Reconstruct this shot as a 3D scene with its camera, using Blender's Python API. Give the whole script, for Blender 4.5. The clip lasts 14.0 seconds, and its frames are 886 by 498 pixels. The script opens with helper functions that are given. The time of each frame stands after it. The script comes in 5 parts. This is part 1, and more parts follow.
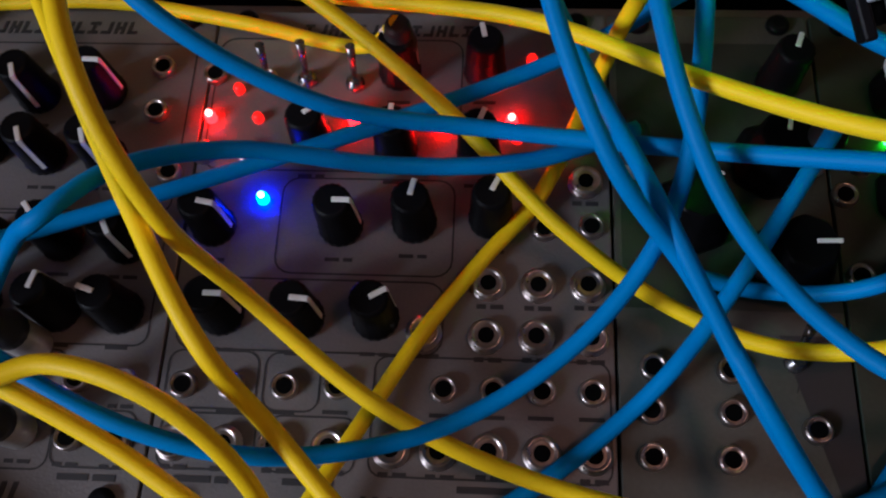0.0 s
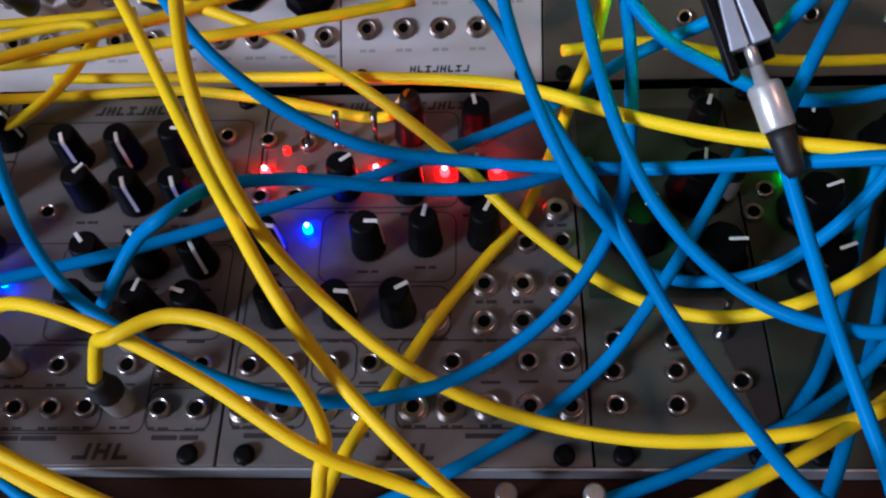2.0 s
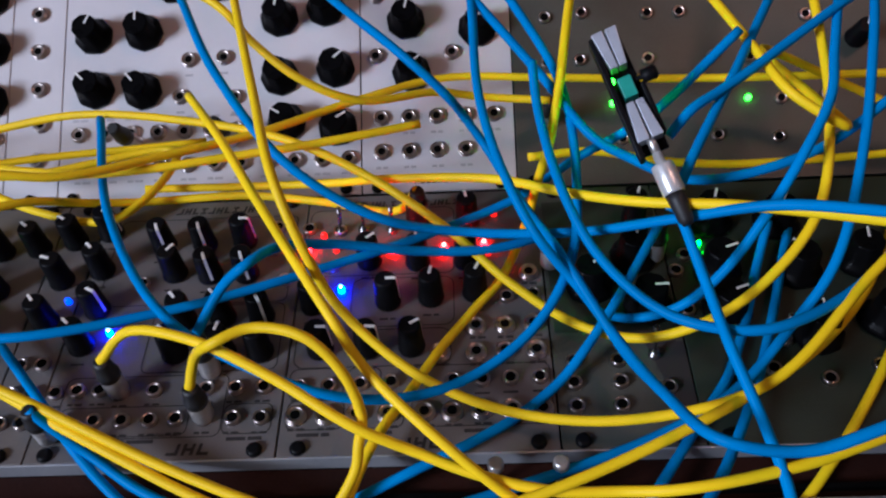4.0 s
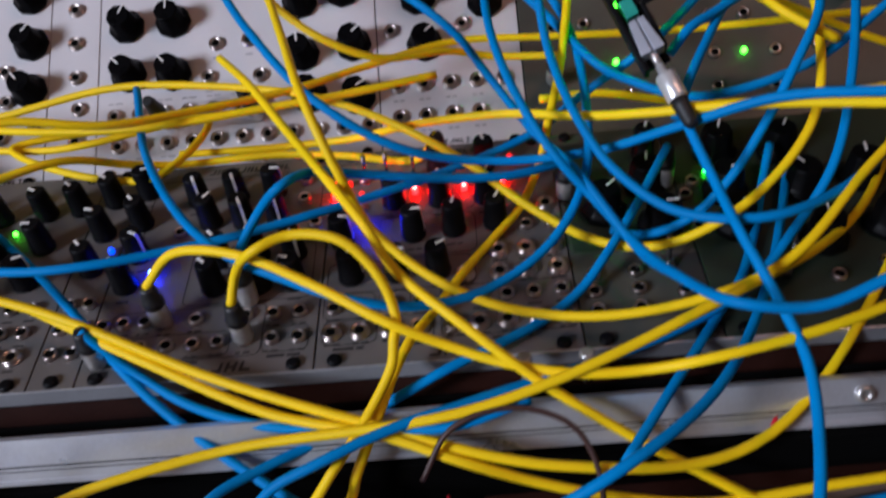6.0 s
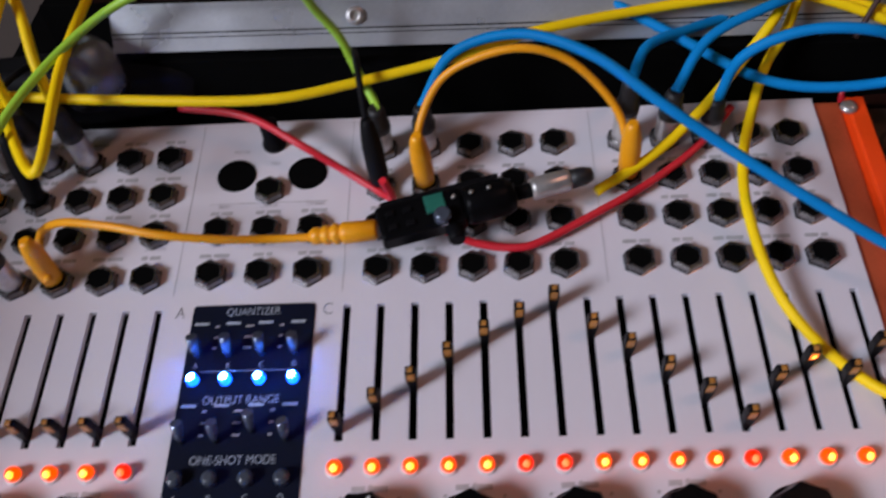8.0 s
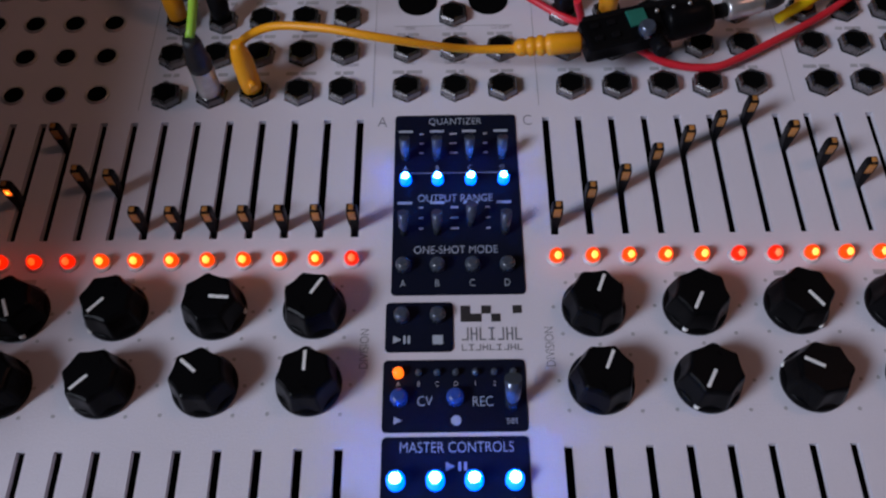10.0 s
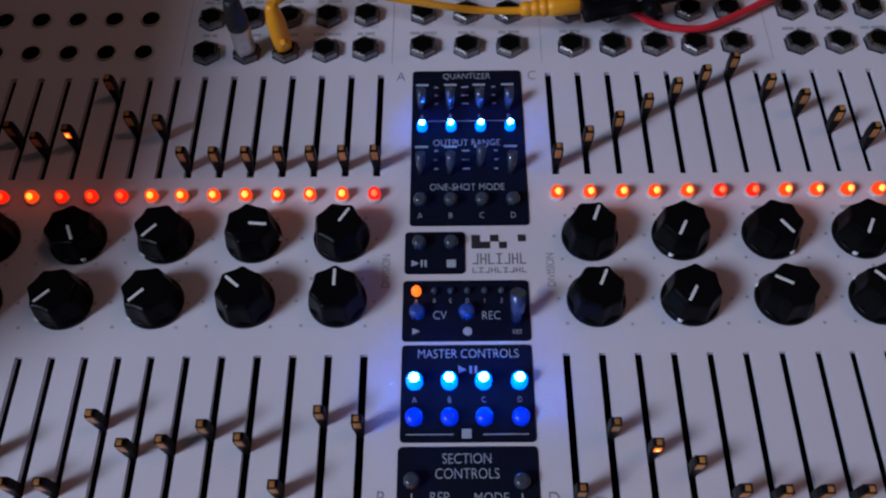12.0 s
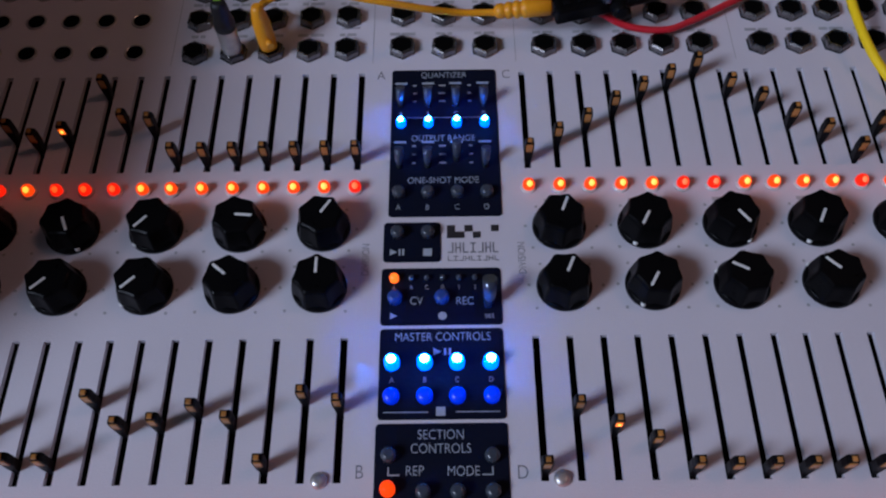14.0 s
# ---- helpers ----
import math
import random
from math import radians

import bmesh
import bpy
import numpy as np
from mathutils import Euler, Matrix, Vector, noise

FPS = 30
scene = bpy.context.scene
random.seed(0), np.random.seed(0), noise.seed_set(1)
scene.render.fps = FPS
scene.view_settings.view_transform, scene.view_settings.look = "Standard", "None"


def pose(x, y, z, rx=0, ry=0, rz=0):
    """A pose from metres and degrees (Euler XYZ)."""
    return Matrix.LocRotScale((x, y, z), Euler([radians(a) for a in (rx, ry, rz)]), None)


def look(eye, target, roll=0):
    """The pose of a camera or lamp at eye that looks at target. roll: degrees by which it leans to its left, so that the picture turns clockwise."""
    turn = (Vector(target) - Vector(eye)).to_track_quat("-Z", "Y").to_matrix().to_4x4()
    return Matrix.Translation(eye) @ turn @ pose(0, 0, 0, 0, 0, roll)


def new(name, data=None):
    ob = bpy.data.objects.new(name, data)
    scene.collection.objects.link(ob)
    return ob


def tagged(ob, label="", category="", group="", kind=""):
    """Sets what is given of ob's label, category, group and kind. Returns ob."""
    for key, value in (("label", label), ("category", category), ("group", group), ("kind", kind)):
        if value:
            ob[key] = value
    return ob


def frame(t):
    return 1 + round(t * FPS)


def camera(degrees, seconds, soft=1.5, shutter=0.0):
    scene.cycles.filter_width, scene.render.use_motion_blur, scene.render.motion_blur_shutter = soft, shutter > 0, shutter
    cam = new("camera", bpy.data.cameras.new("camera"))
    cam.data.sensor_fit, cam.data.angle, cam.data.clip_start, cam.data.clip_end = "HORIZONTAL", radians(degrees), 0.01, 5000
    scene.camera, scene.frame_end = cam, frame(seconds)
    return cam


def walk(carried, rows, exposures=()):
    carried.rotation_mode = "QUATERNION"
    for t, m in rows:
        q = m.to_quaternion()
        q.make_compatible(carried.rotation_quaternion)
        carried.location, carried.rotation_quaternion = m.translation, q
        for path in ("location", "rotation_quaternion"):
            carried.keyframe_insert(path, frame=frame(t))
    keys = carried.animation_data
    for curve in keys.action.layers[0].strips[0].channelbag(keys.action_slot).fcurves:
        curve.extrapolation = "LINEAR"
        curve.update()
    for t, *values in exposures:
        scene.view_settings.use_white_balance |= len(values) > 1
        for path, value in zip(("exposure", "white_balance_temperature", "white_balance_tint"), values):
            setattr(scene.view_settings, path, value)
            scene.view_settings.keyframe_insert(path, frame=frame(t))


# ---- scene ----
cam = camera(55.16, 14.0, soft=2.2, shutter=0.4)
# the whole rack leans back by 50 degrees on its stand
BASE = pose(0, 0, 1.0, -50, 0, 0)
PATH = [
    (0.0, (0.0308, 0.0565, 0.0229), (0.0191, 0.2424, 0.0957), 2.77),
    (0.5, (0.0301, 0.0502, 0.0103), (0.0210, 0.2321, 0.0929), 2.33),
    (1.0, (0.0313, 0.0396, -0.0013), (0.0214, 0.2188, 0.0869), 2.11),
    (1.5, (0.0307, 0.0288, -0.0149), (0.0209, 0.2051, 0.0791), 1.55),
    (2.0, (0.0302, 0.0175, -0.0310), (0.0204, 0.1899, 0.0698), 1.08),
    (2.5, (0.0296, 0.0057, -0.0485), (0.0200, 0.1738, 0.0594), 0.62),
    (3.0, (0.0305, -0.0050, -0.0687), (0.0204, 0.1575, 0.0475), 0.32),
    (3.5, (0.0313, -0.0159, -0.0914), (0.0223, 0.1398, 0.0339), 0.06),
    (3.7, (0.0302, -0.0229, -0.1002), (0.0229, 0.1306, 0.0278), -0.15),
    (5.8, (0.0337, -0.0152, -0.1527), (0.0211, 0.1233, -0.0090), -0.27),
    (6.0, (0.0231, -0.0070, -0.1630), (0.0141, 0.1325, -0.0200), -2.14),
    (6.5, (-0.0057, 0.0100, -0.1825), (-0.0135, 0.1561, -0.0461), -4.16),
    (7.0, (-0.0502, 0.0266, -0.2117), (-0.0612, 0.1746, -0.0777), -1.88),
    (7.5, (-0.0974, 0.0474, -0.2357), (-0.1088, 0.1981, -0.1048), -0.31),
    (8.0, (-0.1416, 0.0660, -0.2624), (-0.1462, 0.2172, -0.1316), -0.24),
    (8.5, (-0.1710, 0.0735, -0.2754), (-0.1709, 0.2284, -0.1489), -0.69),
    (9.0, (-0.1957, 0.0815, -0.2854), (-0.1917, 0.2382, -0.1612), -1.48),
    (11.5, (-0.2305, 0.0797, -0.3371), (-0.2272, 0.2383, -0.2153), -0.46),
    (12.0, (-0.2264, 0.0761, -0.3446), (-0.2234, 0.2341, -0.2220), -0.63),
    (12.5, (-0.2223, 0.0722, -0.3505), (-0.2200, 0.2299, -0.2276), -0.61),
    (13.0, (-0.2207, 0.0684, -0.3544), (-0.2178, 0.2263, -0.2317), -0.80),
    (13.5, (-0.2207, 0.0679, -0.3568), (-0.2168, 0.2254, -0.2336), -1.05),
    (14.0, (-0.2206, 0.0667, -0.3579), (-0.2161, 0.2243, -0.2348), -1.13),
]
walk(cam, [(t, BASE @ look(eye, target, roll)) for t, eye, target, roll in PATH],
     exposures=[(0.0, 0.35, 6250, 10), (1.0, 0.75, 6000, 10), (3.5, 0.8, 5950, 10), (6.0, 0.68, 6350, 10), (7.2, 0.75, 6650, 10), (8.5, 0.28, 6650, 10),
                (9.2, 0.12, 6600, 10), (11.3, -0.15, 5750, 10), (14.0, -0.22, 5750, 10)])
# ---- world and light ----
world = bpy.data.worlds.new("world")
scene.world = world
world.use_nodes = True
world.node_tree.nodes["Background"].inputs[0].default_value = (0.02, 0.025, 0.035, 1)
world.node_tree.nodes["Background"].inputs[1].default_value = 0.12


def area_lamp(name, eye, target, sx, sy, watts, colour):
    lamp = bpy.data.lights.new(name, "AREA")
    lamp.shape, lamp.size, lamp.size_y, lamp.energy, lamp.color = "RECTANGLE", sx, sy, watts, colour
    ob = new(name, lamp)
    ob.matrix_world = look(eye, target)
    return ob


# daylight from the window in the left wall, an added warm fill from the right
area_lamp("window_light", (-2.96, -2.55, 1.12), (0, 0.1, 0.95), 1.0, 1.1, 105, (0.79, 0.84, 1.0))
area_lamp("warm_fill", (0.9, -1.3, 2.42), (0, 0.2, 1.0), 0.4, 0.4, 5.5, (1.0, 0.48, 0.34))

# ---- frames of the two panels ----
U = BASE @ Matrix(((1, 0, 0, 0), (0, 0, -1, 0.24), (0, 1, 0, 0.0323), (0, 0, 0, 1)))
S = BASE @ Matrix(((0.99953, 0.00581, -0.03024, -0.21245), (-0.02910, -0.14240, -0.98938, 0.29394), (-0.01006, 0.98979, -0.14218, -0.08784), (0.00000, 0.00000, 0.00000, 1.00000)))
# cables that lie on the sequencer
LOW = BASE @ Matrix(((0.99959, 0.01025, 0.02682, 0.00005), (0.02675, 0.00636, -0.99962, 0.23965), (-0.01041, 0.99993, 0.00609, 0.03344), (0.00000, 0.00000, 0.00000, 1.00000)))
MM = 0.001
# the middle and upper rows lean towards the player
M = U @ Matrix.Translation((0, 0.131, -0.035)) @ pose(0, 0, 0, 31, 0, 0) @ Matrix.Translation((0, 0.0043, 0))


def at(x, y, h=0.0, turn=0.0):
    """A pose on a panel, in millimetres: across, up, out of the panel."""
    return pose(x * MM, y * MM, h * MM, 0, 0, turn)


# ---- materials ----
def material(name, colour, rough=0.5, metal=0.0, spots=0.15, scale=60.0, bump=0.0, fine=900.0, emit=None, power=0.0, coat=0.0, vary=0.0, transmit=0.0, spec=0.5):
    m = bpy.data.materials.new(name)
    m.use_nodes = True
    nt = m.node_tree
    n, l = nt.nodes, nt.links
    b = n["Principled BSDF"]
    b.inputs["Roughness"].default_value, b.inputs["Metallic"].default_value = rough, metal
    b.inputs["Coat Weight"].default_value = coat
    b.inputs["Specular IOR Level"].default_value = spec
    b.inputs["Transmission Weight"].default_value = transmit
    tex = n.new("ShaderNodeTexCoord")
    big = n.new("ShaderNodeTexNoise")
    big.inputs["Scale"].default_value, big.inputs["Detail"].default_value = scale, 5
    small = n.new("ShaderNodeTexNoise")
    small.inputs["Scale"].default_value, small.inputs["Detail"].default_value = fine, 3
    l.new(tex.outputs["Object"], big.inputs["Vector"])
    l.new(tex.outputs["Object"], small.inputs["Vector"])
    add = n.new("ShaderNodeMath")
    add.operation = "MULTIPLY_ADD"
    l.new(small.outputs["Fac"], add.inputs[0])
    add.inputs[1].default_value = 0.5
    l.new(big.outputs["Fac"], add.inputs[2])
    ramp = n.new("ShaderNodeMapRange")
    ramp.inputs["From Min"].default_value, ramp.inputs["From Max"].default_value = 0.45, 1.05
    ramp.inputs["To Min"].default_value, ramp.inputs["To Max"].default_value = 1 - spots, 1 + spots
    l.new(add.outputs[0], ramp.inputs["Value"])
    mix = n.new("ShaderNodeMix")
    mix.data_type, mix.blend_type = "RGBA", "MULTIPLY"
    mix.inputs["Factor"].default_value = 1
    mix.inputs["A"].default_value = (*colour, 1)
    value = ramp.outputs["Result"]
    if vary:
        info = n.new("ShaderNodeObjectInfo")
        vr = n.new("ShaderNodeMapRange")
        vr.inputs["To Min"].default_value, vr.inputs["To Max"].default_value = 1 - vary, 1 + vary
        l.new(info.outputs["Random"], vr.inputs["Value"])
        mul = n.new("ShaderNodeMath")
        mul.operation = "MULTIPLY"
        l.new(value, mul.inputs[0])
        l.new(vr.outputs["Result"], mul.inputs[1])
        value = mul.outputs[0]
    l.new(value, mix.inputs["B"])
    l.new(mix.outputs["Result"], b.inputs["Base Color"])
    rr = n.new("ShaderNodeMapRange")
    rr.inputs["To Min"].default_value, rr.inputs["To Max"].default_value = max(rough - 0.12, 0.03), min(rough + 0.14, 1)
    l.new(big.outputs["Fac"], rr.inputs["Value"])
    l.new(rr.outputs["Result"], b.inputs["Roughness"])
    if bump:
        bp = n.new("ShaderNodeBump")
        bp.inputs["Strength"].default_value, bp.inputs["Distance"].default_value = bump, 0.0004
        l.new(small.outputs["Fac"], bp.inputs["Height"])
        l.new(bp.outputs["Normal"], b.inputs["Normal"])
    if emit:
        b.inputs["Emission Color"].default_value = (*emit, 1)
        b.inputs["Emission Strength"].default_value = power
    return m


PANEL_GREY = material("brushed_aluminium_panel", (0.175, 0.162, 0.158), 0.42, 0.35, 0.14, 45, 0.25, 1400)
PANEL_WHITE = material("white_module_panel", (0.64, 0.62, 0.64), 0.38, 0.0, 0.06, 35, 0.1, 1200)
PANEL_SEQ = material("white_powder_coat", (0.70, 0.67, 0.73), 0.45, 0.0, 0.05, 22, 0.25, 1600)
PANEL_DARK = material("dark_green_circuit_panel", (0.020, 0.030, 0.021), 0.5, 0.0, 0.25, 40, 0.15)
PANEL_OLIVE = material("olive_grey_panel", (0.075, 0.078, 0.066), 0.45, 0.2, 0.2, 40, 0.15)
PANEL_BROWN = material("brown_grey_panel", (0.085, 0.068, 0.056), 0.45, 0.2, 0.2, 40, 0.15)
INK = material("dark_print_ink", (0.022, 0.020, 0.021), 0.6, 0.0, 0.2)
INK_GREY = material("grey_print_ink", (0.42, 0.41, 0.43), 0.6, 0.0, 0.2)
INK_WHITE = material("pale_print_ink", (0.40, 0.45, 0.52), 0.6, 0.0, 0.1)
BLACK_PLASTIC = material("black_knob_plastic", (0.005, 0.005, 0.006), 0.42, 0.0, 0.25, 120, 0.2, spec=0.08)
BLACK_GLOSS = material("black_gloss_plastic", (0.0035, 0.0035, 0.004), 0.3, 0.0, 0.2, 90, 0.0, spec=0.05)
BLACK_MATT = material("black_matt", (0.003, 0.003, 0.003), 0.9, 0.0, 0.2, spec=0.02)
RUBBER = material("black_rubber_boot", (0.010, 0.010, 0.011), 0.5, 0.0, 0.25, 150, 0.2)
WHITE_MARK = material("white_pointer_paint", (0.80, 0.80, 0.78), 0.5, 0.0, 0.08, 200)
STEEL = material("nickel_steel", (0.60, 0.58, 0.56), 0.32, 0.75, 0.15, 300, 0.1)
DARK_NUT = material("blackened_hex_nut", (0.19, 0.18, 0.18), 0.26, 0.9, 0.3, 300, 0.1, vary=0.2)
PINK_NUT = material("worn_nickel_nut", (0.50, 0.43, 0.40), 0.3, 1.0, 0.25, 300, 0.1, vary=0.15)
ALU = material("brushed_aluminium_rail", (0.56, 0.58, 0.62), 0.30, 0.6, 0.12, 30, 0.12, 700)
WOOD_DARK = material("dark_reddish_wood", (0.022, 0.008, 0.006), 0.55, 0.0, 0.4, 25, 0.3, spec=0.06)
ORANGE = material("orange_painted_metal", (0.95, 0.065, 0.004), 0.45, 0.0, 0.1, 40, 0.1)
BROWN_EDGE = material("red_brown_side_strip", (0.36, 0.065, 0.022), 0.5, 0.0, 0.2, 40, 0.2)
YELLOW = material("yellow_cable_jacket", (0.97, 0.66, 0.004), 0.5, 0.0, 0.08, 70, 0.15, 1500, vary=0.06, spec=0.25)
BLUE = material("blue_cable_jacket", (0.0, 0.22, 0.57), 0.5, 0.0, 0.10, 70, 0.15, 1500, vary=0.08, spec=0.10)
AMBER = material("amber_cable_jacket", (0.90, 0.36, 0.004), 0.42, 0.0, 0.08, 70, 0.15, 1500)
RED = material("red_cable_jacket", (0.66, 0.018, 0.035), 0.40, 0.0, 0.08, 70, 0.15, 1500)
GREEN = material("lime_cable_jacket", (0.34, 0.62, 0.045), 0.42, 0.0, 0.08, 70, 0.15, 1500)
BLACK_CORD = material("black_cable_jacket", (0.007, 0.007, 0.008), 0.55, 0.0, 0.2, spec=0.1)
BROWN_CORD = material("brown_cable_jacket", (0.05, 0.022, 0.018), 0.5, 0.0, 0.2)
PCB = material("green_circuit_board", (0.015, 0.14, 0.10), 0.35, 0.0, 0.2, 200)
CLEAR = material("grey_clear_lever", (0.10, 0.12, 0.16), 0.15, 0.5, 0.2, 200)
BUTTON = material("smoky_button_cap", (0.05, 0.06, 0.08), 0.25, 0.0, 0.2, 200, coat=0.4)
BLUE_BUTTON = material("blue_lit_button", (0.02, 0.05, 0.5), 0.3, 0.0, 0.1, 200, emit=(0.0, 0.03, 1.0), power=0.6)
LEVER_TIP = material("amber_slider_tip", (0.46, 0.20, 0.04), 0.3, 0.0, 0.25, 200, vary=0.2)
LED_ORANGE = material("lit_orange_lamp", (0.35, 0.03, 0.004), 0.35, emit=(1.0, 0.055, 0.0), power=1.3, spec=0.08)
LED_RED_ORANGE = material("lit_red_orange_lamp", (0.35, 0.02, 0.004), 0.35, emit=(1.0, 0.012, 0.0), power=1.2, spec=0.08)
LED_CORE_DIM = material("dim_lamp_core", (1.0, 0.4, 0.2), 0.3, emit=(1.0, 0.08, 0.004), power=1.6, spec=0.1)
TIP_SPOT = material("amber_lamp_spot", (1.0, 0.6, 0.2), 0.3, emit=(1.0, 0.4, 0.04), power=3.0)
CLEAR_RIM = material("clear_plastic_rim", (0.75, 0.68, 0.66), 0.15, 0.0, 0.1, 200, coat=0.5)
INK_MID = material("mid_grey_print_ink", (0.20, 0.20, 0.22), 0.6, 0.0, 0.2)
LED_AMBER = material("lit_amber_lamp", (0.4, 0.12, 0.02), 0.3, emit=(1.0, 0.13, 0.005), power=2.2)
LED_CORE = material("glowing_lamp_core", (1.0, 0.7, 0.3), 0.3, emit=(1.0, 0.32, 0.02), power=2.6, spec=0.1)
LED_RED = material("lit_red_lamp", (0.9, 0.02, 0.02), 0.3, emit=(1.0, 0.0005, 0.0004), power=85.0)
LED_RED_DIM = material("dim_red_lamp", (0.5, 0.01, 0.01), 0.3, emit=(1.0, 0.012, 0.008), power=1.0)
LED_BLUE = material("lit_blue_lamp", (0.1, 0.3, 0.9), 0.3, emit=(0.0, 0.012, 1.0), power=110.0)
LED_BLUE_S = material("lit_blue_bar_lamp", (0.1, 0.4, 0.9), 0.3, emit=(0.0, 0.11, 1.0), power=3.2)
LED_BLUE_DIM = material("dim_blue_lamp", (0.05, 0.1, 0.6), 0.3, emit=(0.0, 0.06, 1.0), power=1.6)
BLUE_CORE_HOT = material("white_blue_lamp_core", (0.6, 0.9, 1), 0.3, emit=(0.026, 0.17, 1.0), power=300.0)
LED_GREEN = material("lit_green_lamp", (0.1, 0.9, 0.1), 0.3, emit=(0.05, 1.0, 0.02), power=9.0)
GREEN_GLOW_FILL = material("added_green_glow", (0.1, 0.9, 0.1), 0.3, emit=(0.02, 1.0, 0.02), power=30.0)
GREEN_BACK_FILL = material("added_green_fill", (0.1, 0.9, 0.1), 0.3, emit=(0.03, 1.0, 0.02), power=130.0)
WHITE_CORE = material("white_hot_lamp_core", (1, 0.8, 0.8), 0.3, emit=(1.0, 0.45, 0.4), power=3.0)
BLUE_CORE = material("blue_white_lamp_core", (0.6, 0.9, 1), 0.3, emit=(0.22, 0.60, 1.0), power=4.0)
BLUE_CAP = material("blue_tinted_cap", (0.01, 0.06, 0.35), 0.3, 0.0, 0.2, 200, emit=(0.0, 0.07, 0.8), power=0.35)
WALL = material("warm_wall_paint", (0.07, 0.052, 0.042), 0.8, 0.0, 0.1, 3, 0.2, 60)
FLOOR = material("brown_wooden_floor", (0.08, 0.045, 0.03), 0.5, 0.0, 0.3, 4, 0.2, 60)


# ---- mesh helpers ----
def mesh_of(name, bm, mat):
    me = bpy.data.meshes.new(name)
    bm.normal_update()
    bm.to_mesh(me)
    bm.free()
    me.materials.append(mat)
    return me


def place(name, me, parent, m=None, label=""):
    ob = new(name, me)
    ob.parent = parent
    if m is not None:
        ob.matrix_basis = m
    return tagged(ob, label)


def part(name, bm, mat, parent, label="", m=None):
    return place(name, mesh_of(name, bm, mat), parent, m, label)


def thing(name, m, label, category, group="", kind=""):
    ob = new(name)
    ob.empty_display_size = 0.01
    ob.matrix_basis = m
    return tagged(ob, label, category, group, kind)


def box(bm, x0, x1, y0, y1, z0, z1, bevel=0.0):
    """A box in millimetres."""
    r = bmesh.ops.create_cube(bm, size=1)
    bmesh.ops.transform(bm, verts=r["verts"], matrix=Matrix.LocRotScale((MM * (x0 + x1) / 2, MM * (y0 + y1) / 2, MM * (z0 + z1) / 2), None,
                                                                       (MM * (x1 - x0), MM * (y1 - y0), MM * (z1 - z0))))
    if bevel:
        edges = list({e for v in r["verts"] for e in v.link_edges})
        bmesh.ops.bevel(bm, geom=edges, offset=bevel * MM, segments=2, affect="EDGES", profile=0.5)
    return bm


def lathe(bm, profile, n=20, cx=0.0, cy=0.0, wave=None, smooth=True):
    """Turns (radius, height) pairs round the panel's normal, in millimetres; wave(angle) scales the radius."""
    rings = []
    for r, z in profile:
        ring = []
        for i in range(n):
            a = 2 * math.pi * i / n
            k = r * (wave(a) if wave else 1)
            ring.append(bm.verts.new(((cx + k * math.cos(a)) * MM, (cy + k * math.sin(a)) * MM, z * MM)))
        rings.append(ring)
    for a, b in zip(rings, rings[1:]):
        for i in range(n):
            f = bm.faces.new((a[i], a[(i + 1) % n], b[(i + 1) % n], b[i]))
            f.smooth = smooth
    bm.faces.new(rings[-1])
    bm.faces.new(list(reversed(rings[0])))
    return bm


def B():
    return bmesh.new()


def tube(bm, pts, radius, n=10, caps=True):
    """A round cord along points in metres."""
    pts = [Vector(p) for p in pts]
    tang = [(pts[min(i + 1, len(pts) - 1)] - pts[max(i - 1, 0)]).normalized() for i in range(len(pts))]
    side = tang[0].orthogonal().normalized()
    rings = []
    for i, (p, t) in enumerate(zip(pts, tang)):
        side = (side - t * side.dot(t)).normalized()
        up = t.cross(side)
        r = radius(i / (len(pts) - 1)) if callable(radius) else radius
        rings.append([bm.verts.new(p + (side * math.cos(2 * math.pi * k / n) + up * math.sin(2 * math.pi * k / n)) * r) for k in range(n)])
    for a, b in zip(rings, rings[1:]):
        for k in range(n):
            f = bm.faces.new((a[k], a[(k + 1) % n], b[(k + 1) % n], b[k]))
            f.smooth = True
    if caps:
        bm.faces.new(list(reversed(rings[0])))
        bm.faces.new(rings[-1])
    return bm


def spline(pts, steps=12):
    """A smooth way through the points (centripetal-like, so that it doesn't overshoot)."""
    pts = [Vector(p) for p in pts]
    if len(pts) < 3:
        return pts
    ext = [pts[0] * 2 - pts[1], *pts, pts[-1] * 2 - pts[-2]]
    out = []
    for i in range(1, len(ext) - 2):
        p0, p1, p2, p3 = ext[i - 1:i + 3]
        t0, t1 = 0.0, max((p1 - p0).length, 1e-6) ** 0.5
        t2 = t1 + max((p2 - p1).length, 1e-6) ** 0.5
        t3 = t2 + max((p3 - p2).length, 1e-6) ** 0.5
        for k in range(steps):
            t = t1 + (t2 - t1) * k / steps
            a1 = p0 * ((t1 - t) / (t1 - t0)) + p1 * ((t - t0) / (t1 - t0))
            a2 = p1 * ((t2 - t) / (t2 - t1)) + p2 * ((t - t1) / (t2 - t1))
            a3 = p2 * ((t3 - t) / (t3 - t2)) + p3 * ((t - t2) / (t3 - t2))
            b1 = a1 * ((t2 - t) / (t2 - t0)) + a2 * ((t - t0) / (t2 - t0))
            b2 = a2 * ((t3 - t) / (t3 - t1)) + a3 * ((t - t1) / (t3 - t1))
            out.append(b1 * ((t2 - t) / (t2 - t1)) + b2 * ((t - t1) / (t2 - t1)))
    out.append(pts[-1])
    return out


